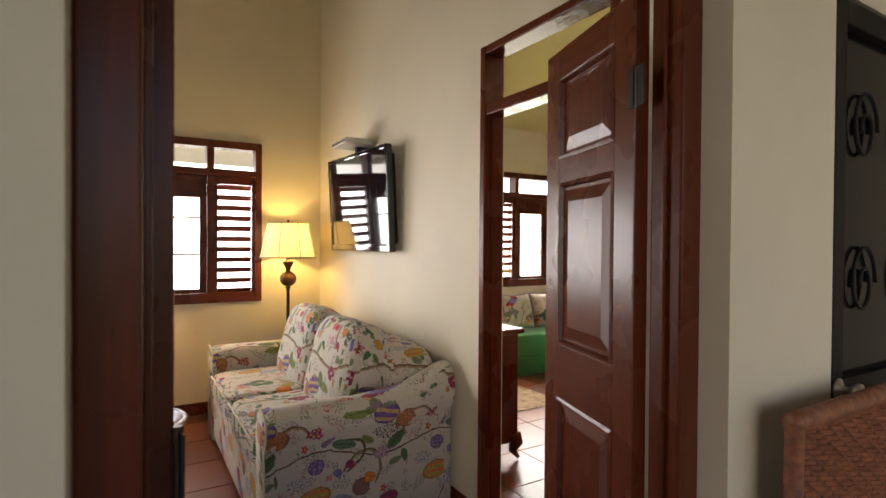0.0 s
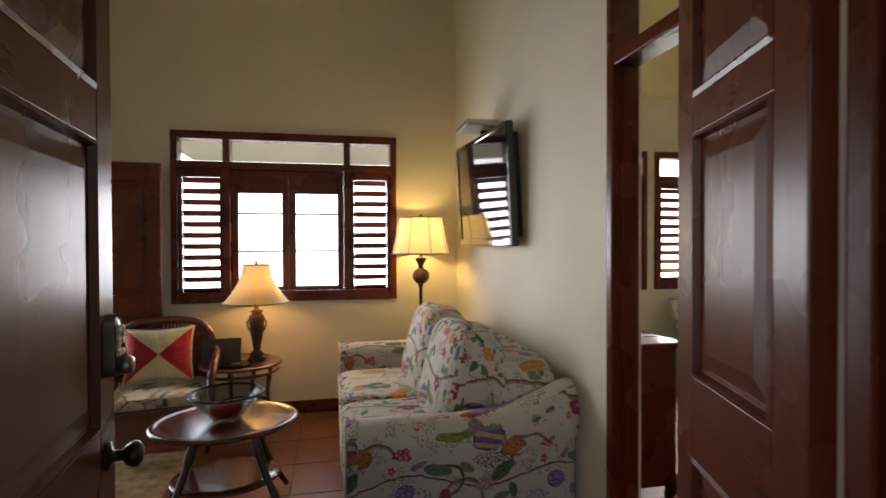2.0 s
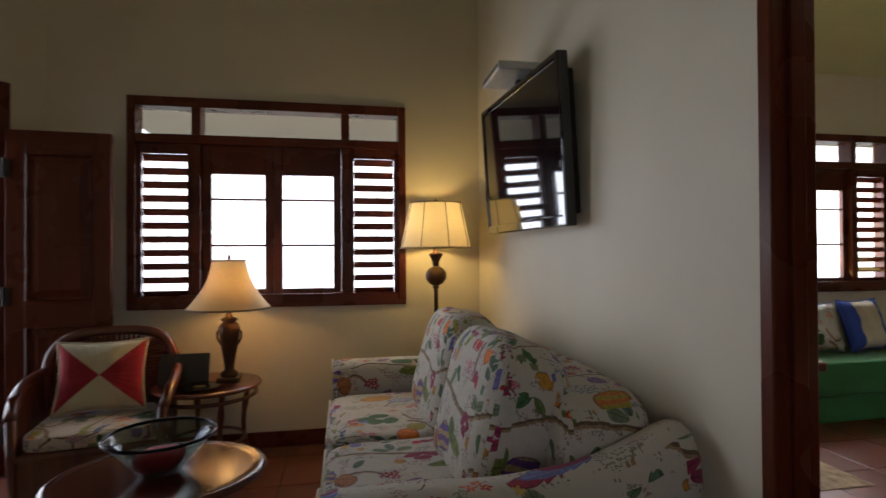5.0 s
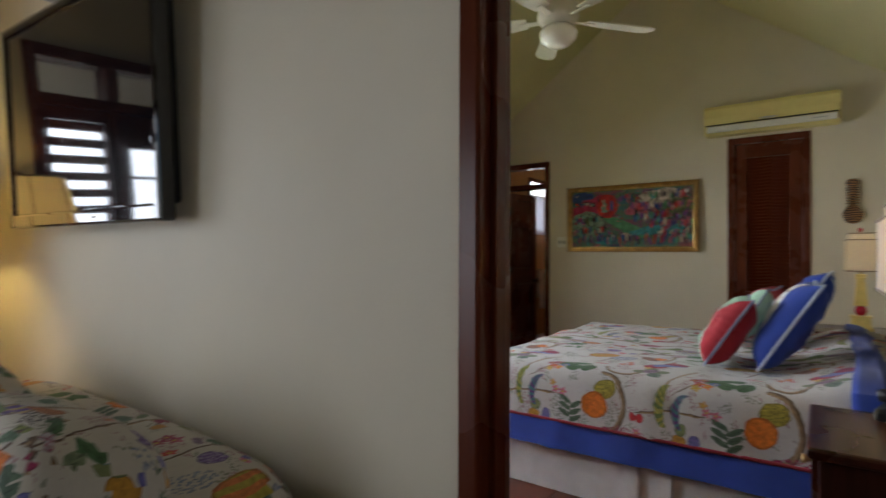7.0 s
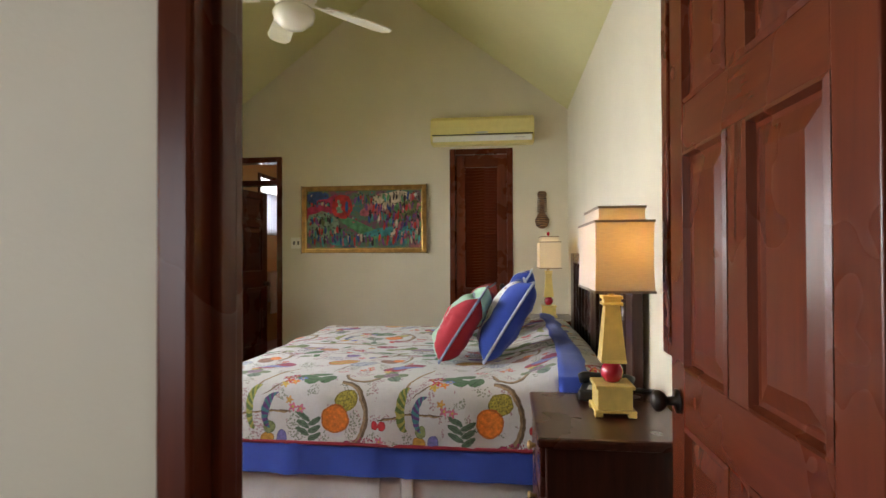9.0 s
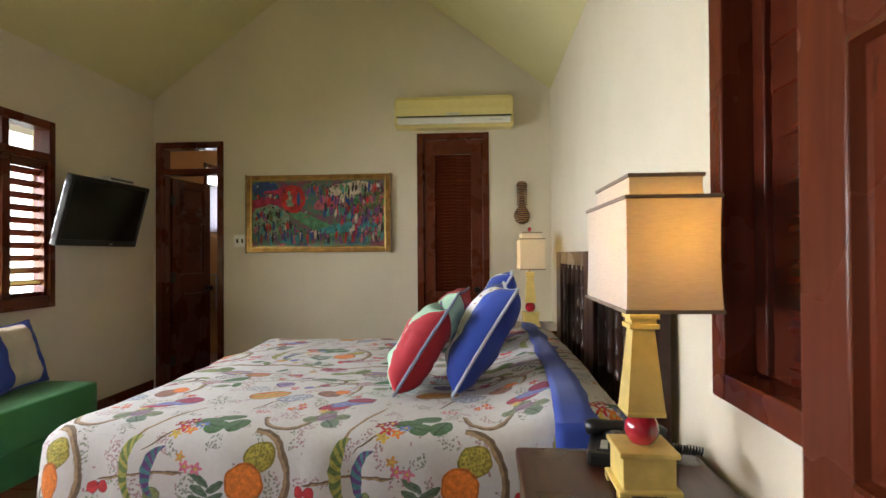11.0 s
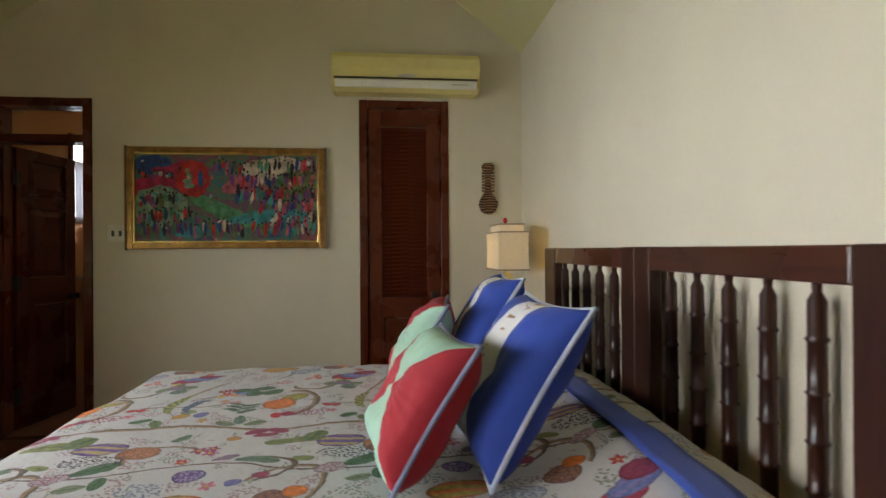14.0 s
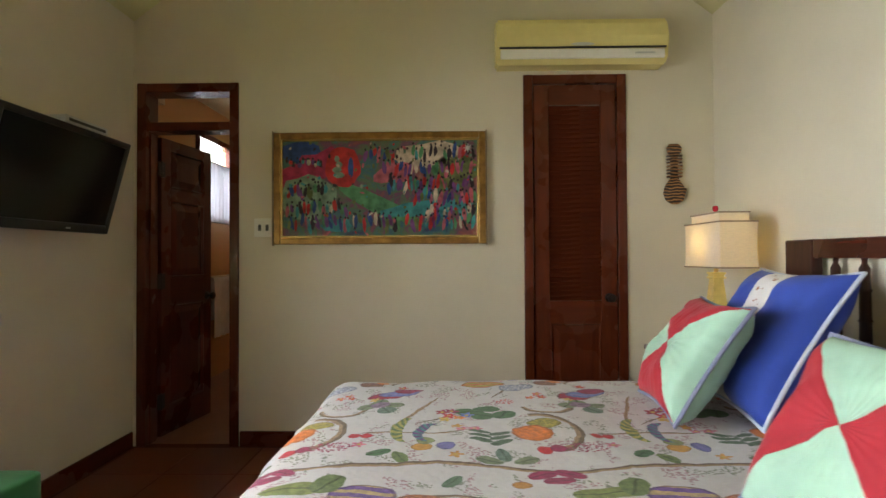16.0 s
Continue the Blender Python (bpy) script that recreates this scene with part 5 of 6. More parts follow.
def television(name, m, w, h, screen, label):
    top = base_of(name, m, label, "television")
    part("body", boxed((-w / 2 + 0.05, 0.035, -h / 2 + 0.05), (w / 2 - 0.05, 0.085, h / 2 - 0.05), 0.012), BLACK, top)
    b = 0.032
    bm = bmesh.new()
    add_box(bm, (-w / 2, -0.012, -h / 2), (-w / 2 + b, 0.036, h / 2), 0.008)
    add_box(bm, (w / 2 - b, -0.012, -h / 2), (w / 2, 0.036, h / 2), 0.008)
    add_box(bm, (-w / 2 + b * 0.6, -0.0115, h / 2 - b), (w / 2 - b * 0.6, 0.0355, h / 2), 0.008)
    add_box(bm, (-w / 2 + b * 0.6, -0.0115, -h / 2), (w / 2 - b * 0.6, 0.0355, -h / 2 + b * 1.5), 0.008)
    part("bezel", bm, GLOSSBLACK if screen is GLOSSBLACK else BLACK, top)
    part("screen", boxed((-w / 2 + b, -0.004, -h / 2 + b * 1.4), (w / 2 - b, 0.034, h / 2 - b)), screen, top, "dark switched-off screen")
    part("status_light", boxed((w * 0.12, -0.0135, -h / 2 + 0.018), (w * 0.12 + 0.03, -0.011, -h / 2 + 0.026)), SILVER, top)
    return top


tv = television("television", pose(1.535, 3.675, 1.70, 3, 0, -87), 0.96, 0.69, GLOSSBLACK, "switched-off black wall television reflecting the window")
part("wall_bracket", boxed((-0.15, 0.085, -0.12), (0.15, 0.112, 0.12), 0.006), IRON, tv)
bx = base_of("cable_box", pose(1.53, 3.74, 2.10, 0, 0, -92), "small silver receiver box on a bracket above the television", "receiver")
part("case", boxed((-0.15, -0.11, 0), (0.15, 0.10, 0.04), 0.005), SILVER, bx)
part("front_strip", boxed((-0.14, -0.113, 0.010), (0.14, -0.1095, 0.026)), BLACK, bx)
part("bracket", boxed((-0.02, 0.02, -0.06), (0.02, 0.122, -0.0005), 0.003), IRON, bx)


def wicker_chair():
    top = base_of("wicker_chair", pose(1.785, 0.52, 0), "reddish-brown woven wicker armchair on the veranda", "armchair")
    bm = bmesh.new()
    for k in range(34):
        z = 0.38 + k * 0.0185
        tube([(-0.33 + 0.66 * i / 24, 0.26 + 0.008 * math.cos(math.pi * (i + k)), z) for i in range(25)], 0.0095, 5, bm)
    tagged(part("woven_back", bm, WICKER, top, "woven wicker back"), kind="stuff")
    part("top_roll", tube([(-0.35 + 0.7 * i / 12, 0.26, 1.015) for i in range(13)], 0.024, 10), WICKER, top, "", True)
    for s in (-1, 1):
        part("post", tube([(s * 0.34, 0.26, 1.01), (s * 0.34, 0.27, 0.003)], 0.02, 10), WICKER, top, "", True)
        part("armrest", tube([(s * 0.34, 0.25, 0.66), (s * 0.37, 0.0, 0.66), (s * 0.36, -0.28, 0.62), (s * 0.34, -0.30, 0.003)], 0.02, 10), WICKER, top, "", True)
        bm = bmesh.new()
        for k in range(16):
            tube([(s * 0.34, 0.25, 0.10 + k * 0.034), (s * 0.345, -0.29, 0.10 + k * 0.034)], 0.012, 5, bm)
        tagged(part("woven_side", bm, WICKER, top), kind="stuff")
    part("seat", soft_box((-0.33, -0.30, 0.33), (0.33, 0.24, 0.42), 0.2, 32, 12, 0.003, 8), WICKER, top, "", True)
    return top


wicker_chair()


# ---- bedroom ----
BX0, BX1, BY0, BY1 = 3.56, 5.64, 1.42, 3.53


def outline(off, r=0.12, n=30):
    """Points round the bed at a distance off outside its edge, anticlockwise."""
    x0, x1, y0, y1 = BX0 - off, BX1 + off, BY0 - off, BY1 + off
    r = max(0.005, min(r + off, (x1 - x0) / 2 - 0.001, (y1 - y0) / 2 - 0.001))
    pts = []
    for cx, cy, a0, (ex, ey) in ((x1 - r, y1 - r, 0, (x0 + r, y1)), (x0 + r, y1 - r, 90, (x0, y0 + r)), (x0 + r, y0 + r, 180, (x1 - r, y0)), (x1 - r, y0 + r, 270, (x1, y1 - r))):
        for k in range(7):
            a = radians(a0 + 15 * k)
            pts.append((cx + r * math.cos(a), cy + r * math.sin(a)))
        last = pts[-1]
        for k in range(1, n):
            pts.append((last[0] + (ex - last[0]) * k / n, last[1] + (ey - last[1]) * k / n))
    return pts


def smooth(a, b, v):
    s = max(0.0, min(1.0, (v - a) / (b - a)))
    return s * s * (3 - 2 * s)


def drape(rings, wrinkle, fold, freq=9.0, close=True, seed=0.0, hump=True):
    bm, rows = bmesh.new(), []
    for off, z in rings:
        row = []
        for k, (x, y) in enumerate(outline(off)):
            t = smooth(0.60, 0.66, z)
            f = noise.noise(Vector((x * freq, y * freq, seed))) * fold * (1 - t)
            w = (noise.noise(Vector((x * 3.2, y * 3.2, 4.0 + seed))) + 0.5 * noise.noise(Vector((x * 9 + y * 4, y * 7, 1.0)))) * wrinkle * t
            zz = z + w + (0.085 * (1 - smooth(1.62, 2.0, y)) * t if hump else 0)
            cx, cy = x - (BX0 + BX1) / 2, y - (BY0 + BY1) / 2
            L = math.hypot(cx, cy) or 1
            row.append(bm.verts.new((x + cx / L * f, y + cy / L * f, zz)))
        rows.append(row)
    n = len(rows[0])
    flat, run, last = {}, rings[0][0], rings[0]
    for row, ring in zip(rows, rings):
        run += math.hypot(ring[0] - last[0], ring[1] - last[1])
        last = ring
        for vert, p in zip(row, outline(run)):
            flat[vert] = p
    for a, b in zip(rows, rows[1:]):
        for k in range(n):
            bm.faces.new((a[k], a[(k + 1) % n], b[(k + 1) % n], b[k]))
    if close:
        bm.faces.new(rows[0])
    layer = bm.loops.layers.uv.new("print")
    for f in bm.faces:
        for q in f.loops:
            q[layer].uv = flat[q.vert]
    return bm


bed = base_of("bed", pose(0, 0, 0), "king bed with a floral spread and a dark spindle headboard", "bed")
part("mattress", soft_box((BX0 + 0.02, BY0 + 0.02, 0.30), (BX1 - 0.02, BY1 - 0.02, 0.62), 0.12, 48, 16, 0.001), WHITE, bed, "", True)
part("box_base", boxed((BX0 + 0.05, BY0 + 0.03, 0.06), (BX1 - 0.05, BY1 - 0.05, 0.30), 0.02), DARKWOOD, bed)
for x in (BX0 + 0.12, BX1 - 0.12):
    for y in (BY0 + 0.12, BY1 - 0.12):
        part("leg", boxed((x - 0.035, y - 0.035, 0.001), (x + 0.035, y + 0.035, 0.07), 0.006), DARKWOOD, bed)
head = part("headboard", boxed((4.52, 1.335, 0.02), (4.635, 1.385, 1.288), 0.006), DARKWOOD, bed, "dark turned-spindle headboard")
for x0, x1 in ((3.555, 3.690), (4.6355, 4.755), (5.605, 5.80)):
    part("post", boxed((x0, 1.335, 0.001), (x1, 1.385, 1.288), 0.008), DARKWOOD, head)
prof = [(0.013, 0.0), (0.020, 0.02), (0.020, 0.09), (0.025, 0.097), (0.020, 0.104), (0.021, 0.20), (0.026, 0.207), (0.021, 0.214), (0.022, 0.31), (0.027, 0.317), (0.022, 0.324), (0.021, 0.42), (0.026, 0.427), (0.021, 0.434), (0.020, 0.54), (0.025, 0.548), (0.020, 0.556), (0.020, 0.635), (0.010, 0.655), (0.012, 0.678)]
spin = mesh_from("spindle", lathe(prof, 14), DARKWOOD, True)
for a, b in ((3.690, 4.52), (4.755, 5.605)):
    part("top_rail", boxed((a, 1.337, 1.203), (b, 1.383, 1.287), 0.006), DARKWOODX, head)
    part("bottom_rail", boxed((a, 1.337, 0.42), (b, 1.383, 0.53), 0.006), DARKWOODX, head)
    for k in range(5):
        s = new("spindle", spin)
        s.parent = head
        s.matrix_local = Matrix.Translation((a + (b - a) * (k + 0.72) / 5.4, 1.36, 0.527))

TOPR = [(-1.0, 0.668), (-0.86, 0.669), (-0.72, 0.67), (-0.60, 0.67), (-0.48, 0.67), (-0.38, 0.67), (-0.29, 0.67), (-0.21, 0.669), (-0.14, 0.667), (-0.09, 0.663), (-0.05, 0.656), (-0.02, 0.642), (0.0, 0.622), (0.012, 0.595), (0.018, 0.55), (0.024, 0.49), (0.029, 0.43), (0.034, 0.390)]
sp = base_of("bedspread", pose(0, 0, 0), "white bedspread printed with bright fruit and branches, blue hem", "bedspread")
part("cover", drape(TOPR, 0.017, 0.028), FLORAL_BED, sp, "", True)
part("blue_hem", drape([(0.034, 0.388), (0.038, 0.35), (0.044, 0.30), (0.05, 0.245)], 0, 0.03, 14, False, 2.0), BLUE, sp, "gathered blue cotton hem", True)
hem = [(x, y, 0.389) for x, y in outline(0.036)]
part("piping", tube(hem, 0.009, 6, None, True), DEEPRED, sp, "red piping above the hem", True)
bsk = base_of("bed_skirt", pose(0, 0, 0), "white pleated bed skirt reaching the floor", "bed skirt")
part("skirt", drape([(-0.005, 0.30), (0.0, 0.20), (0.004, 0.10), (0.008, 0.004)], 0, 0.014, 22, False, 5.0), WHITE, bsk, "", True)
for k in range(2):
    part("pleat", boxed((BX0 - 0.02, 2.38 + k * 0.16, 0.006), (BX0 - 0.008, 2.44 + k * 0.16, 0.30), 0.004), WHITE, bsk)

# blue sheet folded at the head end
bm, rows = bmesh.new(), []
for i in range(46):
    x = BX0 - 0.03 + (BX1 - BX0 + 0.06) * i / 45
    row = []
    for j in range(10):
        s = j / 9
        y = 1.66 + 0.06 * math.exp(-i / 9) - (0.23 + 0.06 * math.exp(-i / 9)) * s + 0.02 * noise.noise(Vector((x * 3, 0, 7)))
        z = 0.775 - 0.045 * max(0.0, 1 - i / 4) ** 2 - 0.20 * max(0, s - 0.35) ** 1.5 * 2 + 0.012 * noise.noise(Vector((x * 5, s * 3, 2)))
        row.append(bm.verts.new((x, y, z)))
    rows.append(row)
side = []
for i in range(12):
    q = i / 11
    row = []
    for j in range(10):
        s = j / 9
        row.append(bm.verts.new((BX0 - 0.035 - 0.03 * math.sin(math.pi * q) + 0.012 * noise.noise(Vector((q * 4, s * 6, 3))), rows[0][j].co.y, rows[0][j].co.z - 0.34 * q)))
    side.append(row)
for g in (rows, side):
    for a, b in zip(g, g[1:]):
        for j in range(9):
            bm.faces.new((a[j], b[j], b[j + 1], a[j + 1]))
for j in range(9):
    bm.faces.new((rows[0][j], side[0][j], side[0][j + 1], rows[0][j + 1]))
sheet = solid("folded_sheet", bm, BLUE, "blue cotton sheet folded along the head of the bed", "sheet", smooth=True)
md = sheet.modifiers.new("thick", "SOLIDIFY")
md.thickness = 0.008


for x, y, size, yaw, seed in ((4.26, 1.95, 0.53, 4, 3), (5.11, 1.90, 0.57, -3, 5)):
    pillow(pose(x, y, 0.69 + 0.41 * size, 58, 0, 180 + yaw), size, size - 0.01, 0.19, BLUEBAND, TRIM, "blue square pillow with a white band and pale piping", seed, "throw_pillow", "pillows on the bed")
for x, y, size, yaw, seed, spin_ in ((4.20, 2.23, 0.42, 8, 7, 0), (5.08, 2.17, 0.44, -6, 9, 90)):
    pillow(pose(x, y, 0.69 + 0.41 * size, 57, 0, 180 + yaw) @ Matrix.Rotation(radians(spin_), 4, "Z"), size, size, 0.18, REDMINT, GREYTRIM, "square pillow with red and mint green triangles", seed, "throw_pillow", "pillows on the bed")


def nightstand(x, label):
    top = base_of("nightstand", pose(x, 0, 0), label, "nightstand", "nightstands beside the bed")
    part("body", boxed((-0.275, 1.335, 0.06), (0.275, 1.82, 0.655), 0.006), DARKWOOD, top)
    part("top", boxed((-0.295, 1.325, 0.655), (0.295, 1.848, 0.69), 0.010), DARKWOODX, top)
    part("plinth", boxed((-0.285, 1.33, 0.001), (0.285, 1.832, 0.07), 0.006), DARKWOOD, top)
    for z in (0.10, 0.29, 0.48):
        d = part("drawer", boxed((-0.25, 1.815, z), (0.25, 1.838, z + 0.165), 0.006), DARKWOODX, top)
        part("knob", lathe([(0.008, 0), (0.008, 0.012), (0.017, 0.02), (0.015, 0.03), (0.003, 0.032)], 14), BRASS, d, "", True, Matrix.Translation((0, 1.838, z + 0.083)) @ Matrix.Rotation(radians(-90), 4, "X"))
    return top


nightstand(3.125, "dark mahogany nightstand with three drawers")
nightstand(6.12, "dark mahogany nightstand in the far corner by the closet")


def box_shade(x0, y0, z0, x1, y1, z1, taper=0.02):
    bm = bmesh.new()
    n = 10
    rings = []
    for i in range(n + 1):
        s = i / n
        k = 1 - taper * s - 0.022 * math.sin(math.pi * s)
        a, b = (x1 - x0) / 2 * k, (y1 - y0) / 2 * k
        cx, cy = (x0 + x1) / 2, (y0 + y1) / 2
        rings.append([bm.verts.new((cx + u * a, cy + v * b, z0 + (z1 - z0) * s)) for u, v in ((-1, -1), (1, -1), (1, 1), (-1, 1))])
    for a, b in zip(rings, rings[1:]):
        for k in range(4):
            bm.faces.new((a[k], a[(k + 1) % 4], b[(k + 1) % 4], b[k]))
    return bm


def frustum(w0, w1, z0, z1, bm=None):
    bm = bm or bmesh.new()
    lo = [bm.verts.new((u * w0 / 2, v * w0 / 2, z0)) for u, v in ((-1, -1), (1, -1), (1, 1), (-1, 1))]
    hi = [bm.verts.new((u * w1 / 2, v * w1 / 2, z1)) for u, v in ((-1, -1), (1, -1), (1, 1), (-1, 1))]
    bm.faces.new(lo), bm.faces.new(hi)
    for k in range(4):
        bm.faces.new((lo[k], lo[(k + 1) % 4], hi[(k + 1) % 4], hi[k]))
    return bm


def frame_strip(bm, hx, hy, z, w=0.006, t=0.003):
    add_box(bm, (-hx - t, -hy - t, z - w / 2), (hx + t, -hy + t, z + w / 2))
    add_box(bm, (-hx - t, hy - t, z - w / 2), (hx + t, hy + t, z + w / 2))
    add_box(bm, (-hx - t, -hy + t, z - w / 2), (-hx + t, hy - t, z + w / 2))
    add_box(bm, (hx - t, -hy + t, z - w / 2), (hx + t, hy - t, z + w / 2))


def bedside_lamp(m, label, finial=True):
    top = base_of("bedside_lamp", m, label, "lamp", "bedside lamps")
    for sx in (-1, 1):
        for sy in (-1, 1):
            part("foot", boxed((min(sx * 0.074, sx * 0.044), min(sy * 0.074, sy * 0.044), 0.001), (max(sx * 0.074, sx * 0.044), max(sy * 0.074, sy * 0.044), 0.016), 0.003), YELLOW, top)
    part("foot_rail", boxed((-0.074, -0.074, 0.0155), (0.074, 0.074, 0.026), 0.003), YELLOW, top)
    part("plinth", boxed((-0.062, -0.062, 0.0255), (0.062, 0.062, 0.10), 0.003), YELLOW, top, "pale yellow square plinth")
    part("plinth_cap", boxed((-0.070, -0.070, 0.10), (0.070, 0.070, 0.114), 0.003), YELLOW, top)
    part("ball", lathe([(0.012, 0.112), (0.028, 0.119), (0.039, 0.137), (0.042, 0.152), (0.039, 0.168), (0.028, 0.185), (0.012, 0.192)], 28), REDBALL, top, "glossy red ball", True)
    part("collar", boxed((-0.046, -0.046, 0.19), (0.046, 0.046, 0.202), 0.003), YELLOW, top)
    part("column", frustum(0.088, 0.052, 0.202, 0.40), YELLOW, top, "pale yellow tapered column")
    for z, q in ((0.40, 0.036), (0.412, 0.030), (0.424, 0.036)):
        part("collar", boxed((-q, -q, z), (q, q, z + 0.012), 0.002), YELLOW, top)
    part("socket", lathe([(0.012, 0.436), (0.014, 0.50), (0.010, 0.52)], 14), BRASS, top, "", True)
    part("shade", box_shade(-0.235, -0.096, 0.462, 0.165, 0.096, 0.700, 0.01), LINENW, top, "pale linen box shade")
    part("upper_shade", box_shade(-0.193, -0.078, 0.702, 0.123, 0.078, 0.750, 0.01), LINENW, top, "smaller linen tier")
    for hx, hy, z in ((0.20, 0.096, 0.464), (0.198, 0.095, 0.700), (0.157, 0.077, 0.750)):
        bm = bmesh.new()
        frame_strip(bm, hx, hy, z, 0.008)
        bmesh.ops.translate(bm, verts=bm.verts, vec=(-0.035, 0, 0))
        part("trim", bm, DARKTRIM, top, "brown edging")
    if finial:
        part("finial", lathe([(0.004, 0.73), (0.004, 0.765), (0.013, 0.772), (0.016, 0.785), (0.012, 0.797), (0.003, 0.801)], 16), REDBALL, top, "small red finial", True)
    else:
        part("cap", boxed((-0.075, -0.02, 0.750), (0.005, 0.02, 0.756), 0.002), DARKTRIM, top)
    return top


bedside_lamp(pose(3.14, 1.555, 0.69), "lit bedside lamp, yellow column, red ball and box shade", False)
bedside_lamp(pose(6.13, 1.55, 0.69), "lit bedside lamp in the corner, yellow column and red ball")
lamp("bedside_bulb", "POINT", 0.85, (1.0, 0.56, 0.11), Matrix.Translation((3.02, 1.525, 1.31)), radius=0.03)
lamp("bedside_bulb", "POINT", 1.1, (1.0, 0.84, 0.46), Matrix.Translation((6.13, 1.55, 1.29)), radius=0.04)

ph = base_of("telephone", pose(3.33, 1.545, 0.69, 0, 0, 165), "black desk telephone on the nightstand", "telephone")
part("base", boxed((-0.09, -0.10, 0.002), (0.09, 0.10, 0.045), 0.012), BLACK, ph)
part("handset", tube(arc_points(lambda s: (-0.055, -0.11 + 0.22 * s, 0.062 + 0.018 * math.sin(math.pi * s)), 12), [0.020, 0.026, 0.024, 0.018, 0.015, 0.015, 0.015, 0.015, 0.015, 0.018, 0.024, 0.026, 0.020], 12), BLACK, ph, "", True)
part("keypad", boxed((-0.005, -0.075, 0.044), (0.075, 0.055, 0.048), 0.002), BLACK, ph)
for k in range(12):
    u, v = 0.002 + 0.024 * (k % 3), -0.065 + 0.028 * (k // 3)
    part("key", boxed((u, v, 0.0475), (u + 0.018, v + 0.02, 0.052), 0.002), SILVER, ph)
part("cord", tube([(-0.05 + 0.012 * math.cos(k * 1.3), 0.11 + k * 0.0016, 0.03 + 0.012 * math.sin(k * 1.3)) for k in range(60)], 0.003, 5), BLACK, ph, "", True)


def painting():
    top = base_of("painting", pose(6.617, 3.46, 1.662, 0, 0, -90), "gilt-framed colourful painting of plain shapes on the wall", "painting")
    W, H = 1.366, 0.722
    for s in (-1, 1):
        bm = boxed((s * (W / 2 - 0.022) - 0.022, -0.035, -H / 2), (s * (W / 2 - 0.022) + 0.022, -0.002, H / 2), 0.006)
        part("frame_side", bm, GOLD, top)
        part("frame_rail", boxed((-W / 2 + 0.044, -0.0345, s * (H / 2 - 0.022) - 0.022), (W / 2 - 0.044, -0.002, s * (H / 2 - 0.022) + 0.022), 0.006), GOLD, top)
    for s in (-1, 1):
        part("inner_bead", boxed((s * (W / 2 - 0.050) - 0.006, -0.030, -H / 2 + 0.044), (s * (W / 2 - 0.050) + 0.006, -0.004, H / 2 - 0.044), 0.003), GILT, top, "bright gold bead")
        part("inner_bead", boxed((-W / 2 + 0.057, -0.030, s * (H / 2 - 0.050) - 0.006), (W / 2 - 0.057, -0.004, s * (H / 2 - 0.050) + 0.006), 0.003), GILT, top, "bright gold bead")
        part("outer_lip", boxed((s * (W / 2 + 0.004) - 0.004, -0.040, -H / 2 - 0.008), (s * (W / 2 + 0.004) + 0.004, -0.002, H / 2 + 0.008), 0.002), DARKTRIM, top)
    canvas = part("canvas", boxed((-W / 2 + 0.044, -0.012, -H / 2 + 0.044), (W / 2 - 0.044, -0.003, H / 2 - 0.044)), CANVAS, top, "painted canvas")
    rnd = random.Random(12)
    layers = {}

    def blob(key, x, z, rx, rz, depth, n=12, turn=0.0, jag=0.12):
        bm = layers.setdefault((key, depth), bmesh.new())
        vs = []
        for k in range(n):
            a = 2 * math.pi * k / n
            q = 1 + jag * (rnd.random() - 0.5) * 2
            u, v = rx * math.cos(a) * q, rz * math.sin(a) * q
            xx, zz = x + u * math.cos(turn) - v * math.sin(turn), z + u * math.sin(turn) + v * math.cos(turn)
            vs.append(bm.verts.new((max(-0.63, min(0.63, xx)), -0.0125 - 0.0006 * depth, max(-0.308, min(0.308, zz)))))
        bm.faces.new(vs)

    blob("deepblue", -0.52, 0.24, 0.14, 0.07, 1)
    blob("crimson", -0.42, 0.14, 0.26, 0.09, 2, 18, 0.35, 0.2)
    blob("palegreen", -0.46, -0.06, 0.20, 0.15, 3, 16)
    blob("green", -0.02, -0.10, 0.30, 0.055, 4, 16, -0.45)
    blob("teal", 0.30, -0.13, 0.32, 0.05, 5, 16, 0.12)
    blob("cream", 0.34, 0.215, 0.22, 0.075, 6, 14, 0.1, 0.25)
    blob("rose", 0.10, 0.10, 0.12, 0.07, 6, 14, 0.4, 0.25)
    blob("olive", 0.50, 0.12, 0.15, 0.09, 6, 14)
    blob("teal", -0.28, -0.24, 0.10, 0.045, 7, 8)
    blob("red", -0.235, 0.135, 0.115, 0.13, 8, 20, 0, 0.07)
    for k in range(4):
        blob("palegreen", -0.275 + 0.014 * (k % 2), 0.19 - 0.035 * k, 0.016 + 0.008 * k, 0.022, 9, 6)
    blob("deepblue", -0.185, 0.13, 0.018, 0.07, 9, 8)
    names = ["deepblue", "purple", "red", "teal", "dark", "cream", "rose", "olive", "dark", "green", "purple"]
    rows = [(0.22, -0.10, 0.62, 24, 0.045), (0.12, 0.02, 0.60, 22, 0.045), (0.02, 0.05, 0.60, 26, 0.05), (-0.06, 0.22, 0.62, 18, 0.05), (-0.16, 0.30, 0.62, 14, 0.045),
            (-0.22, -0.60, 0.62, 44, 0.05), (-0.13, -0.60, -0.20, 16, 0.04), (-0.02, -0.60, -0.34, 12, 0.04), (0.17, -0.60, -0.36, 12, 0.02)]
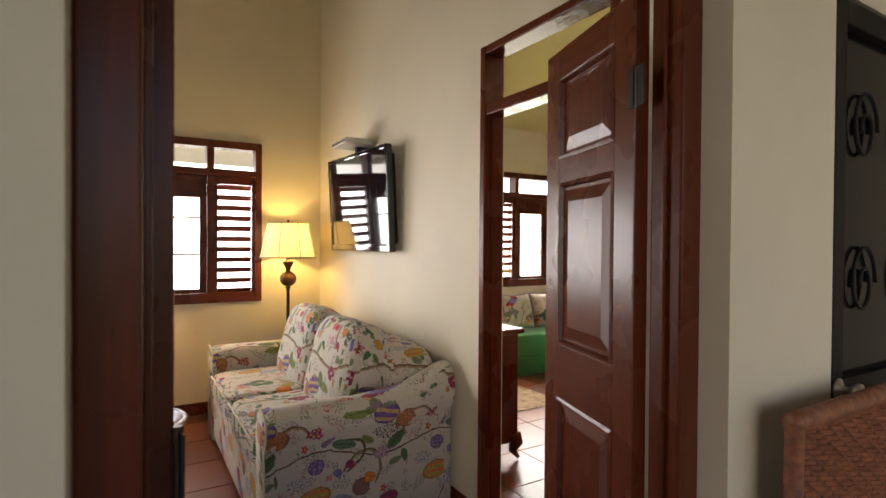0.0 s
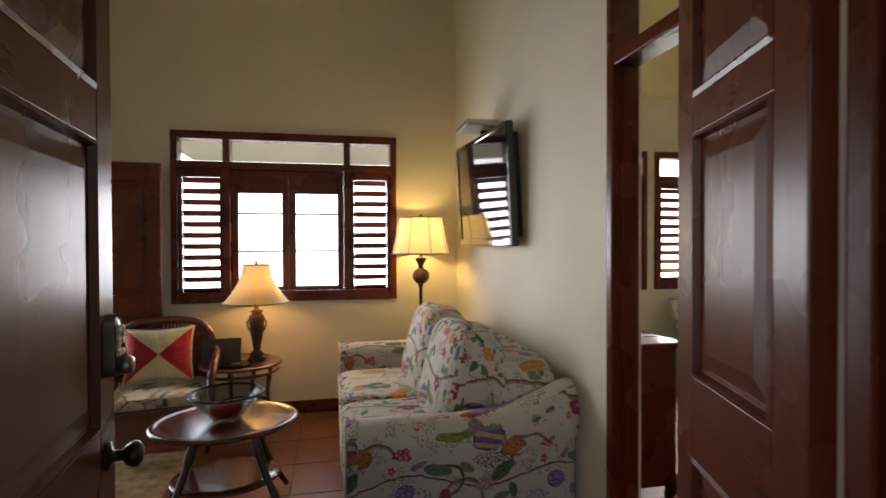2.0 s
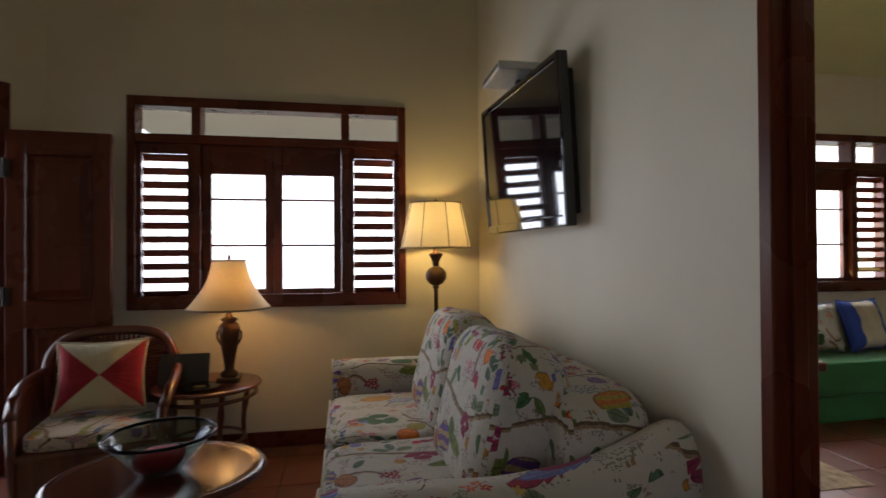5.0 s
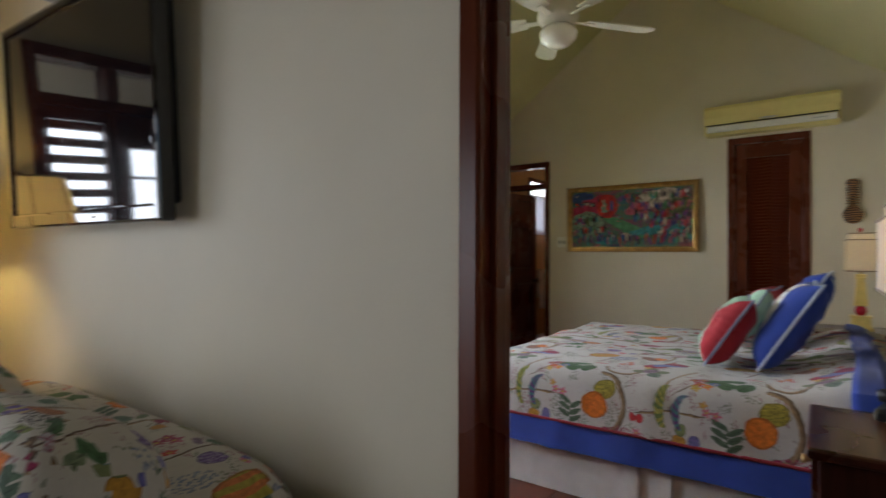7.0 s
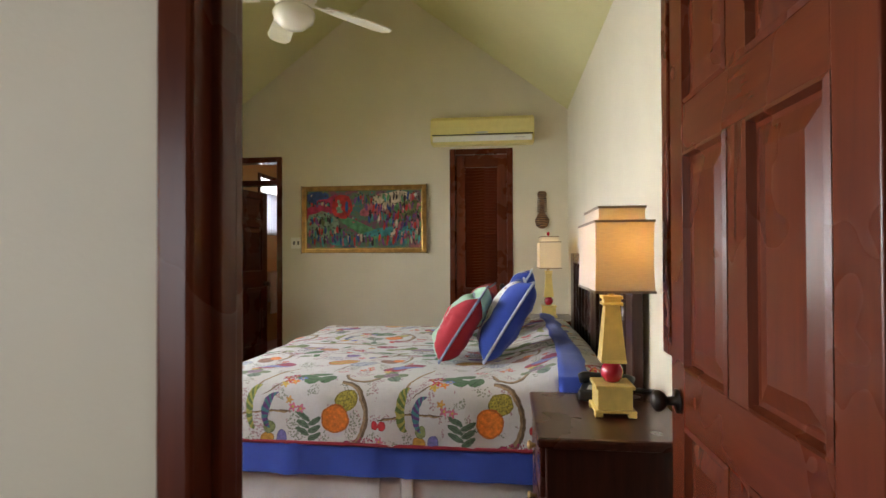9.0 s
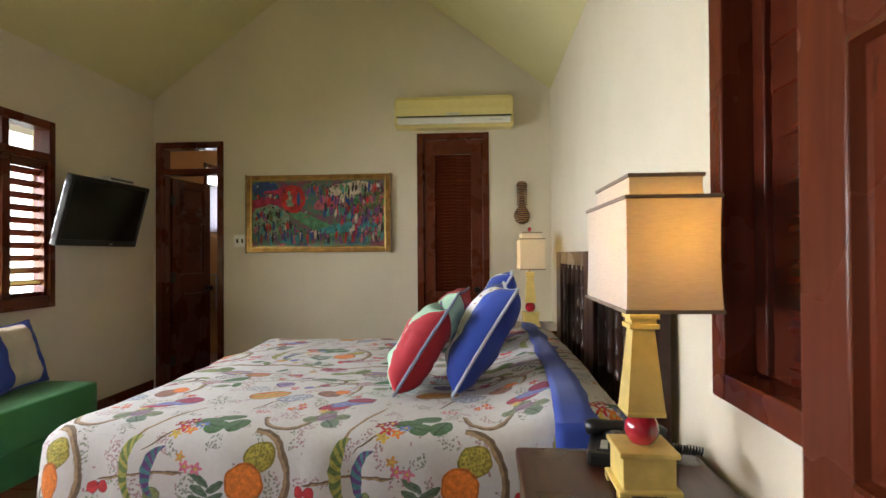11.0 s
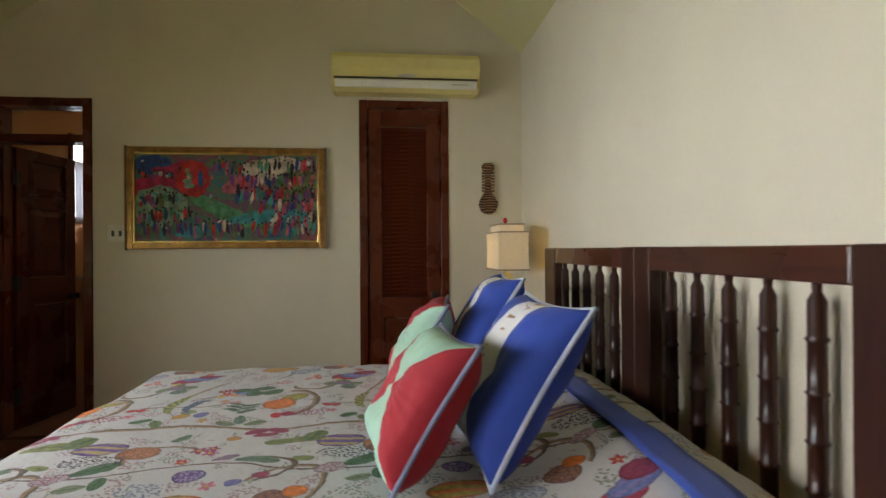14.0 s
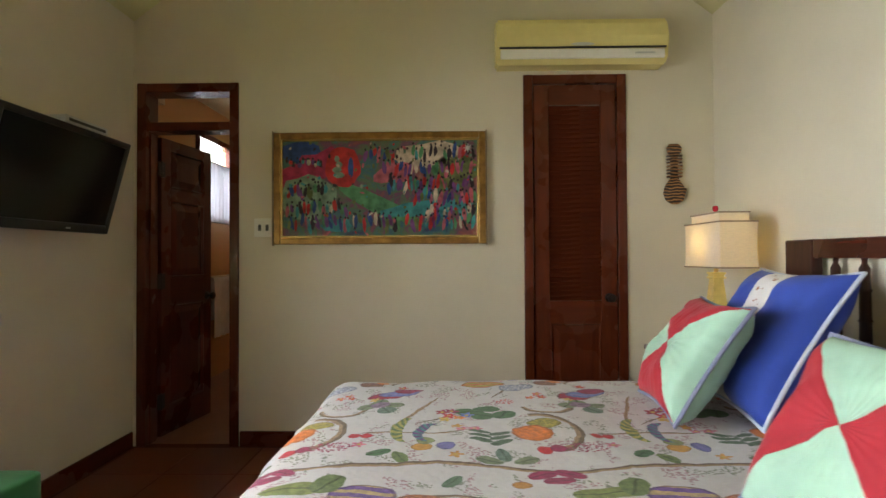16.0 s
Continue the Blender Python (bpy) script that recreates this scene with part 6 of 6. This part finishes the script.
    for z, a, b, n, size in rows:
        for k in range(n):
            x = a + (b - a) * (k + rnd.random() * 0.7) / n
            dz = (rnd.random() - 0.5) * 0.05
            key = rnd.choice(names)
            blob(key, x, z + dz, 0.010 + 0.006 * rnd.random(), size * (0.7 + 0.5 * rnd.random()), 10 + rnd.randrange(3), 7, (rnd.random() - 0.5) * 0.5, 0.2)
            blob("dark", x, z + dz + size, 0.007, 0.009, 13, 6)
    for k in range(90):
        blob(rnd.choice(["cream", "teal", "rose", "palegreen", "olive", "dark", "red"]), -0.62 + 1.24 * rnd.random(), -0.30 + 0.6 * rnd.random(), 0.006 + 0.012 * rnd.random(), 0.004 + 0.007 * rnd.random(), 14, 6, rnd.random() * 3, 0.3)
    for k in range(4):
        blob("white", 0.57, 0.255, 0.035, 0.006, 15, 4, k * math.pi / 4, 0)
    for (key, depth), bm in layers.items():
        tagged(part("painted_shape", bm, PAINTS[key], canvas), kind="stuff")


PAINTS = {k: plain("oil_" + k, tuple(min(0.85, q * 0.85) for q in c), 0.55, 0, 0.0, 0.45, 0.25) for k, c in (
    ("deepblue", (0.03, 0.07, 0.25)), ("crimson", (0.42, 0.03, 0.10)), ("palegreen", (0.24, 0.34, 0.24)), ("green", (0.10, 0.28, 0.13)), ("teal", (0.06, 0.28, 0.30)),
    ("cream", (0.58, 0.48, 0.36)), ("rose", (0.48, 0.12, 0.16)), ("olive", (0.14, 0.17, 0.06)), ("red", (0.50, 0.03, 0.03)), ("dark", (0.03, 0.02, 0.03)), ("purple", (0.17, 0.06, 0.22)), ("white", (0.75, 0.75, 0.75)))}


def canvas_mat():
    m, ns, ls, b = nodes_of("painted_canvas")
    v = coords(ns, ls)
    n1, n2 = noisy(ns, ls, v, 6, 5, 0.6, 1.0), noisy(ns, ls, v, 45, 3)
    col = ramp(ns, ls, n1.outputs[0], [(0.28, (0.02, 0.03, 0.10)), (0.40, (0.04, 0.13, 0.15)), (0.48, (0.08, 0.14, 0.07)), (0.56, (0.14, 0.05, 0.10)), (0.66, (0.24, 0.06, 0.06)), (0.76, (0.28, 0.22, 0.16))])
    ls.new(mixer(ns, ls, 0.35, col, n2.outputs[1], "OVERLAY"), b.inputs["Base Color"])
    b.inputs["Roughness"].default_value = 0.5
    bump(ns, ls, n2.outputs[0], b, 0.3, 0.003)
    return m


CANVAS = canvas_mat()
painting()

# light switch
sw = base_of("light_switch", pose(6.617, 4.215, 1.412, 0, 0, -90), "white double light switch on the wall", "switch")
part("plate", boxed((-0.062, -0.008, -0.060), (0.062, -0.0005, 0.060), 0.003), IVORY, sw)
for x in (-0.024, 0.024):
    part("rocker", boxed((x - 0.009, -0.016, -0.020), (x + 0.009, -0.0075, 0.020), 0.002), BLACK, sw)

def carved_mat():
    m, ns, ls, b = nodes_of("carved_painted_wood")
    w = ns.new("ShaderNodeTexWave")
    w.bands_direction = "Z"
    w.inputs["Scale"].default_value, w.inputs["Distortion"].default_value = 16, 5
    ls.new(coords(ns, ls), w.inputs["Vector"])
    ls.new(ramp(ns, ls, w.outputs[0], [(0.30, (0.014, 0.008, 0.006)), (0.60, (0.10, 0.022, 0.012)), (0.90, (0.36, 0.20, 0.07))]), b.inputs["Base Color"])
    b.inputs["Roughness"].default_value = 0.5
    return m


CARVED = carved_mat()
orn = base_of("wall_ornament", pose(6.594, 1.575, 1.735, 0, 0, -90), "carved and painted wooden ornament hanging on the wall", "ornament")
part("body", lathe([(0.02, -0.19), (0.055, -0.17), (0.074, -0.12), (0.060, -0.075), (0.045, -0.05), (0.030, -0.03), (0.025, 0.0), (0.025, 0.12), (0.045, 0.14), (0.05, 0.17), (0.03, 0.195)], 20, None, (0, 0), (1, 0.3)), CARVED, orn)
for k in range(7):
    part("comb_bar", boxed((-0.047, -0.018, -0.02 + k * 0.022), (0.047, 0.012, -0.008 + k * 0.022), 0.003, 1), CARVED, orn)
for s in (-1, 1):
    part("disc", lathe([(0.004, -0.115), (0.022, -0.11), (0.022, -0.09), (0.004, -0.085)], 12, None, (s * 0.05, -0.012), (1, 0.6)), CARVED, orn)


def air_conditioner():
    top = base_of("air_conditioner", pose(6.617, 2.184, 2.415, 0, 0, -90), "ivory wall air conditioner above the closet door", "air conditioner")
    bm, n = bmesh.new(), 10
    prof = [(0.0, 0.0), (-0.105, 0.0), (-0.145, 0.03), (-0.156, 0.07), (-0.160, 0.16), (-0.152, 0.24), (-0.13, 0.275), (-0.08, 0.285), (0.0, 0.285)]
    a, b = [bm.verts.new((-0.53, y, z)) for y, z in prof], [bm.verts.new((0.53, y, z)) for y, z in prof]
    for k in range(len(prof)):
        j = (k + 1) % len(prof)
        bm.faces.new((a[k], a[j], b[j], b[k]))
    bm.faces.new(a), bm.faces.new(b)
    bmesh.ops.bevel(bm, geom=[e for e in bm.edges if abs(e.verts[0].co.x - e.verts[1].co.x) < 0.001], offset=0.012, segments=2, affect="EDGES")
    part("housing", bm, ACBODY, top)
    part("air_slot", boxed((-0.512, -0.166, 0.083), (0.512, -0.151, 0.094), 0.002), BLACK, top, "dark outlet slot")
    part("flap", boxed((-0.505, -0.164, 0.022), (0.505, -0.142, 0.080), 0.008), IVORY, top, "white outlet flap")
    part("badge", lathe([(0.07, 0), (0.07, 0.004)], 24, None, (0, 0), (1, 0.14)), SILVER, top, "", False, Matrix.Translation((0, -0.161, 0.108)) @ Matrix.Rotation(radians(90), 4, "X"))
    part("display", boxed((0.32, -0.1675, 0.045), (0.44, -0.163, 0.055)), SILVER, top)


air_conditioner()


def ceiling_fan():
    top = base_of("ceiling_fan", pose(3.88, 3.10, 2.585, 0, 0, 32), "white five-blade ceiling fan with a glass light", "fan")
    part("canopy", lathe([(0.02, 1.42), (0.06, 1.46), (0.075, 1.535)], 24), FANWHITE, top, "", True)
    part("rod", lathe([(0.013, 0.24), (0.013, 1.48)], 12), FANWHITE, top)
    part("motor", lathe([(0.04, 0.06), (0.10, 0.08), (0.125, 0.12), (0.12, 0.19), (0.07, 0.23), (0.02, 0.26)], 32), FANWHITE, top, "", True)
    part("light_bowl", lathe([(0.01, -0.06), (0.06, -0.05), (0.105, -0.015), (0.115, 0.025), (0.10, 0.055)], 32), OPAL, top, "frosted glass bowl", True)
    for k in range(5):
        a = 72 * k
        m = Matrix.Rotation(radians(a), 4, "Z")
        bm = bmesh.new()
        pts = [(0.19, 0.045), (0.30, 0.062), (0.58, 0.072), (0.64, 0.05), (0.655, 0.0), (0.64, -0.05), (0.58, -0.072), (0.30, -0.062), (0.19, -0.045)]
        lo, hi = [bm.verts.new((x, y, -0.004)) for x, y in pts], [bm.verts.new((x, y, 0.004)) for x, y in pts]
        bm.faces.new(lo), bm.faces.new(hi)
        for i in range(len(pts)):
            j = (i + 1) % len(pts)
            bm.faces.new((lo[i], lo[j], hi[j], hi[i]))
        bl = part("blade", bm, FANWHITE, top, "", False, m @ Matrix.Translation((0, 0, 0.115)) @ Matrix.Rotation(radians(11), 4, "X"))
        part("blade_iron", boxed((0.09, -0.018, -0.012), (0.24, 0.018, -0.0045), 0.003), FANWHITE, bl)
    return top


ceiling_fan()
tv2 = television("television", pose(5.705, 4.865, 1.605, 15, 0, 0), 0.86, 0.52, SATINBLACK, "black television tilted on a wall bracket")
part("wall_bracket", boxed((-0.12, 0.085, -0.10), (0.12, 0.24, 0.10), 0.01), IRON, tv2)
bx = base_of("cable_box", pose(5.80, 4.90, 1.862), "small grey receiver box on top of the television", "receiver")
part("case", boxed((-0.15, -0.10, 0), (0.15, 0.10, 0.035), 0.004), SILVER, bx)
part("front_strip", boxed((-0.13, -0.103, 0.008), (0.13, -0.0995, 0.022)), BLACK, bx)

bn = base_of("daybed", pose(0, 0, 0), "green upholstered bench below the bedroom window", "bench")
part("seat", soft_box((3.55, 4.50, 0.20), (5.17, 5.05, 0.445), 0.10, 48, 16, 0.002, 31), GREEN, bn, "", True)
part("base", boxed((3.58, 4.53, 0.0), (5.14, 5.04, 0.22), 0.01), GREEN, bn)


pillow(pose(4.88, 4.86, 0.655, 72, 0, 8), 0.46, 0.42, 0.14, BLUECREAM, BLUE, "blue pillow with a cream tufted centre on the bench", 14)
pillow(pose(4.40, 4.86, 0.645, 72, 0, -4), 0.44, 0.40, 0.15, FLORAL, GREYTRIM, "cream floral pillow on the green bench", 15)
pillow(pose(3.95, 4.86, 0.645, 72, 0, 5), 0.44, 0.40, 0.15, FLORAL, GREYTRIM, "cream floral pillow on the green bench", 16)

ch = base_of("dresser", pose(0, 0, 0), "dark mahogany dresser with carved feet by the bedroom door", "dresser")
part("body", boxed((1.83, 2.86, 0.12), (2.34, 3.95, 0.83), 0.006), MAHOG, ch)
part("top", boxed((1.82, 2.83, 0.83), (2.37, 3.98, 0.865), 0.010), MAHOGY, ch)
for k in range(3):
    d = part("drawer", boxed((2.335, 2.92, 0.16 + k * 0.22), (2.356, 3.89, 0.355 + k * 0.22), 0.006), MAHOGY, ch)
    for y in (3.15, 3.65):
        part("pull", lathe([(0.010, 0), (0.010, 0.012), (0.018, 0.022), (0.004, 0.03)], 12), BRASS, d, "", True, Matrix.Translation((2.356, y, 0.257 + k * 0.22)) @ Matrix.Rotation(radians(90), 4, "Y"))
for x, sx in ((1.87, -1), (2.32, 1)):
    for y, sy in ((2.88, -1), (3.93, 1)):
        part("foot", tube([(x, y, 0.17), (x + 0.015 * sx, y + 0.01 * sy, 0.11), (x - 0.005 * sx, y, 0.06), (x + 0.03 * sx, y + 0.015 * sy, 0.014)], [0.05, 0.045, 0.028, 0.014], 10), MAHOG, ch, "carved scroll foot", True)
ribbed_rug(2.40, 3.62, 3.50, 4.45, "tan braided rug beside the dresser", True)

# bathroom
tw = base_of("towel_rail", pose(8.62, 5.45, 1.03), "white towel hanging on a wall rail", "towel rail")
part("bar", tube([(-0.3, -0.07, 0), (0.3, -0.07, 0)], 0.009, 10), NICKEL, tw, "", True)
for s in (-0.3, 0.3):
    part("bracket", tube([(s, -0.07, 0), (s, -0.001, 0)], 0.011, 10), NICKEL, tw, "", True)
bm, rows = bmesh.new(), []
for i in range(26):
    x = -0.20 + 0.40 * i / 25
    row = []
    for j in range(22):
        s = j / 21
        f = 0.018 * math.sin(x * 52) * abs(s - 0.2)
        y, z = (-0.085 - f, 0.012 - 0.62 * (s - 0.2) / 0.8) if s > 0.2 else (-0.055 + f * 0.3, 0.012 - 0.45 * (0.2 - s) / 0.2)
        row.append(bm.verts.new((x, y, z)))
    rows.append(row)
for a, b in zip(rows, rows[1:]):
    for j in range(21):
        bm.faces.new((a[j], b[j], b[j + 1], a[j + 1]))
t = solid("towel", bm, WHITE, "white towel folded over the rail", "towel", smooth=True, m=pose(8.62, 5.45, 1.03))
t.modifiers.new("thick", "SOLIDIFY").thickness = 0.008
bm, rows = bmesh.new(), []
for i in range(50):
    x = 0.03 + 0.86 * i / 49
    rows.append([bm.verts.new((x, -0.055 + 0.016 * math.sin(i * 1.35), z)) for z in (-0.02, 0.2, 0.4, 0.575)])
for a, b in zip(rows, rows[1:]):
    for j in range(3):
        bm.faces.new((a[j], b[j], b[j + 1], a[j + 1]))
cu = base_of("cafe_curtain", pose(8.22, 5.45, 1.60), "white sheer half curtain at the bathroom window", "curtain")
part("cloth", bm, SHEER, cu, "", True)
part("curtain_rod", tube([(0.0, -0.055, 0.58), (0.92, -0.055, 0.58)], 0.007, 8), NICKEL, cu, "", True)

# ---- floor tiles ----
def lay_tiles(parent, x0, x1, y0, y1, size, keep=lambda x, y: True, angle=0):
    g = 0.0028
    me = mesh_from("tile", boxed((-size / 2 + g, -size / 2 + g, -0.006), (size / 2 - g, size / 2 - g, 0.0), 0.0025, 1), TILE)
    nx, ny = int((x1 - x0) / size), int((y1 - y0) / size)
    for i in range(nx + 1):
        for j in range(ny + 1):
            a, b = x0 + (i + 0.5) * size, y0 + (j + 0.5) * size
            if a + size / 2 > x1 + 0.02 or b + size / 2 > y1 + 0.02 or not keep(a, b):
                continue
            t = new("tile", me)
            t.parent = parent
            t.matrix_local = Matrix.Translation((a, b, 0)) @ Matrix.Rotation(radians(90 * ((i * 7 + j * 3) % 4)), 4, "Z")


lay_tiles(floor_sit, -2.5, 1.65, 0.97, 4.865, 0.41, lambda x, y: y < x + 6.0)
lay_tiles(floor_bed, 1.62, 6.62, 1.31, 5.07, 0.415)
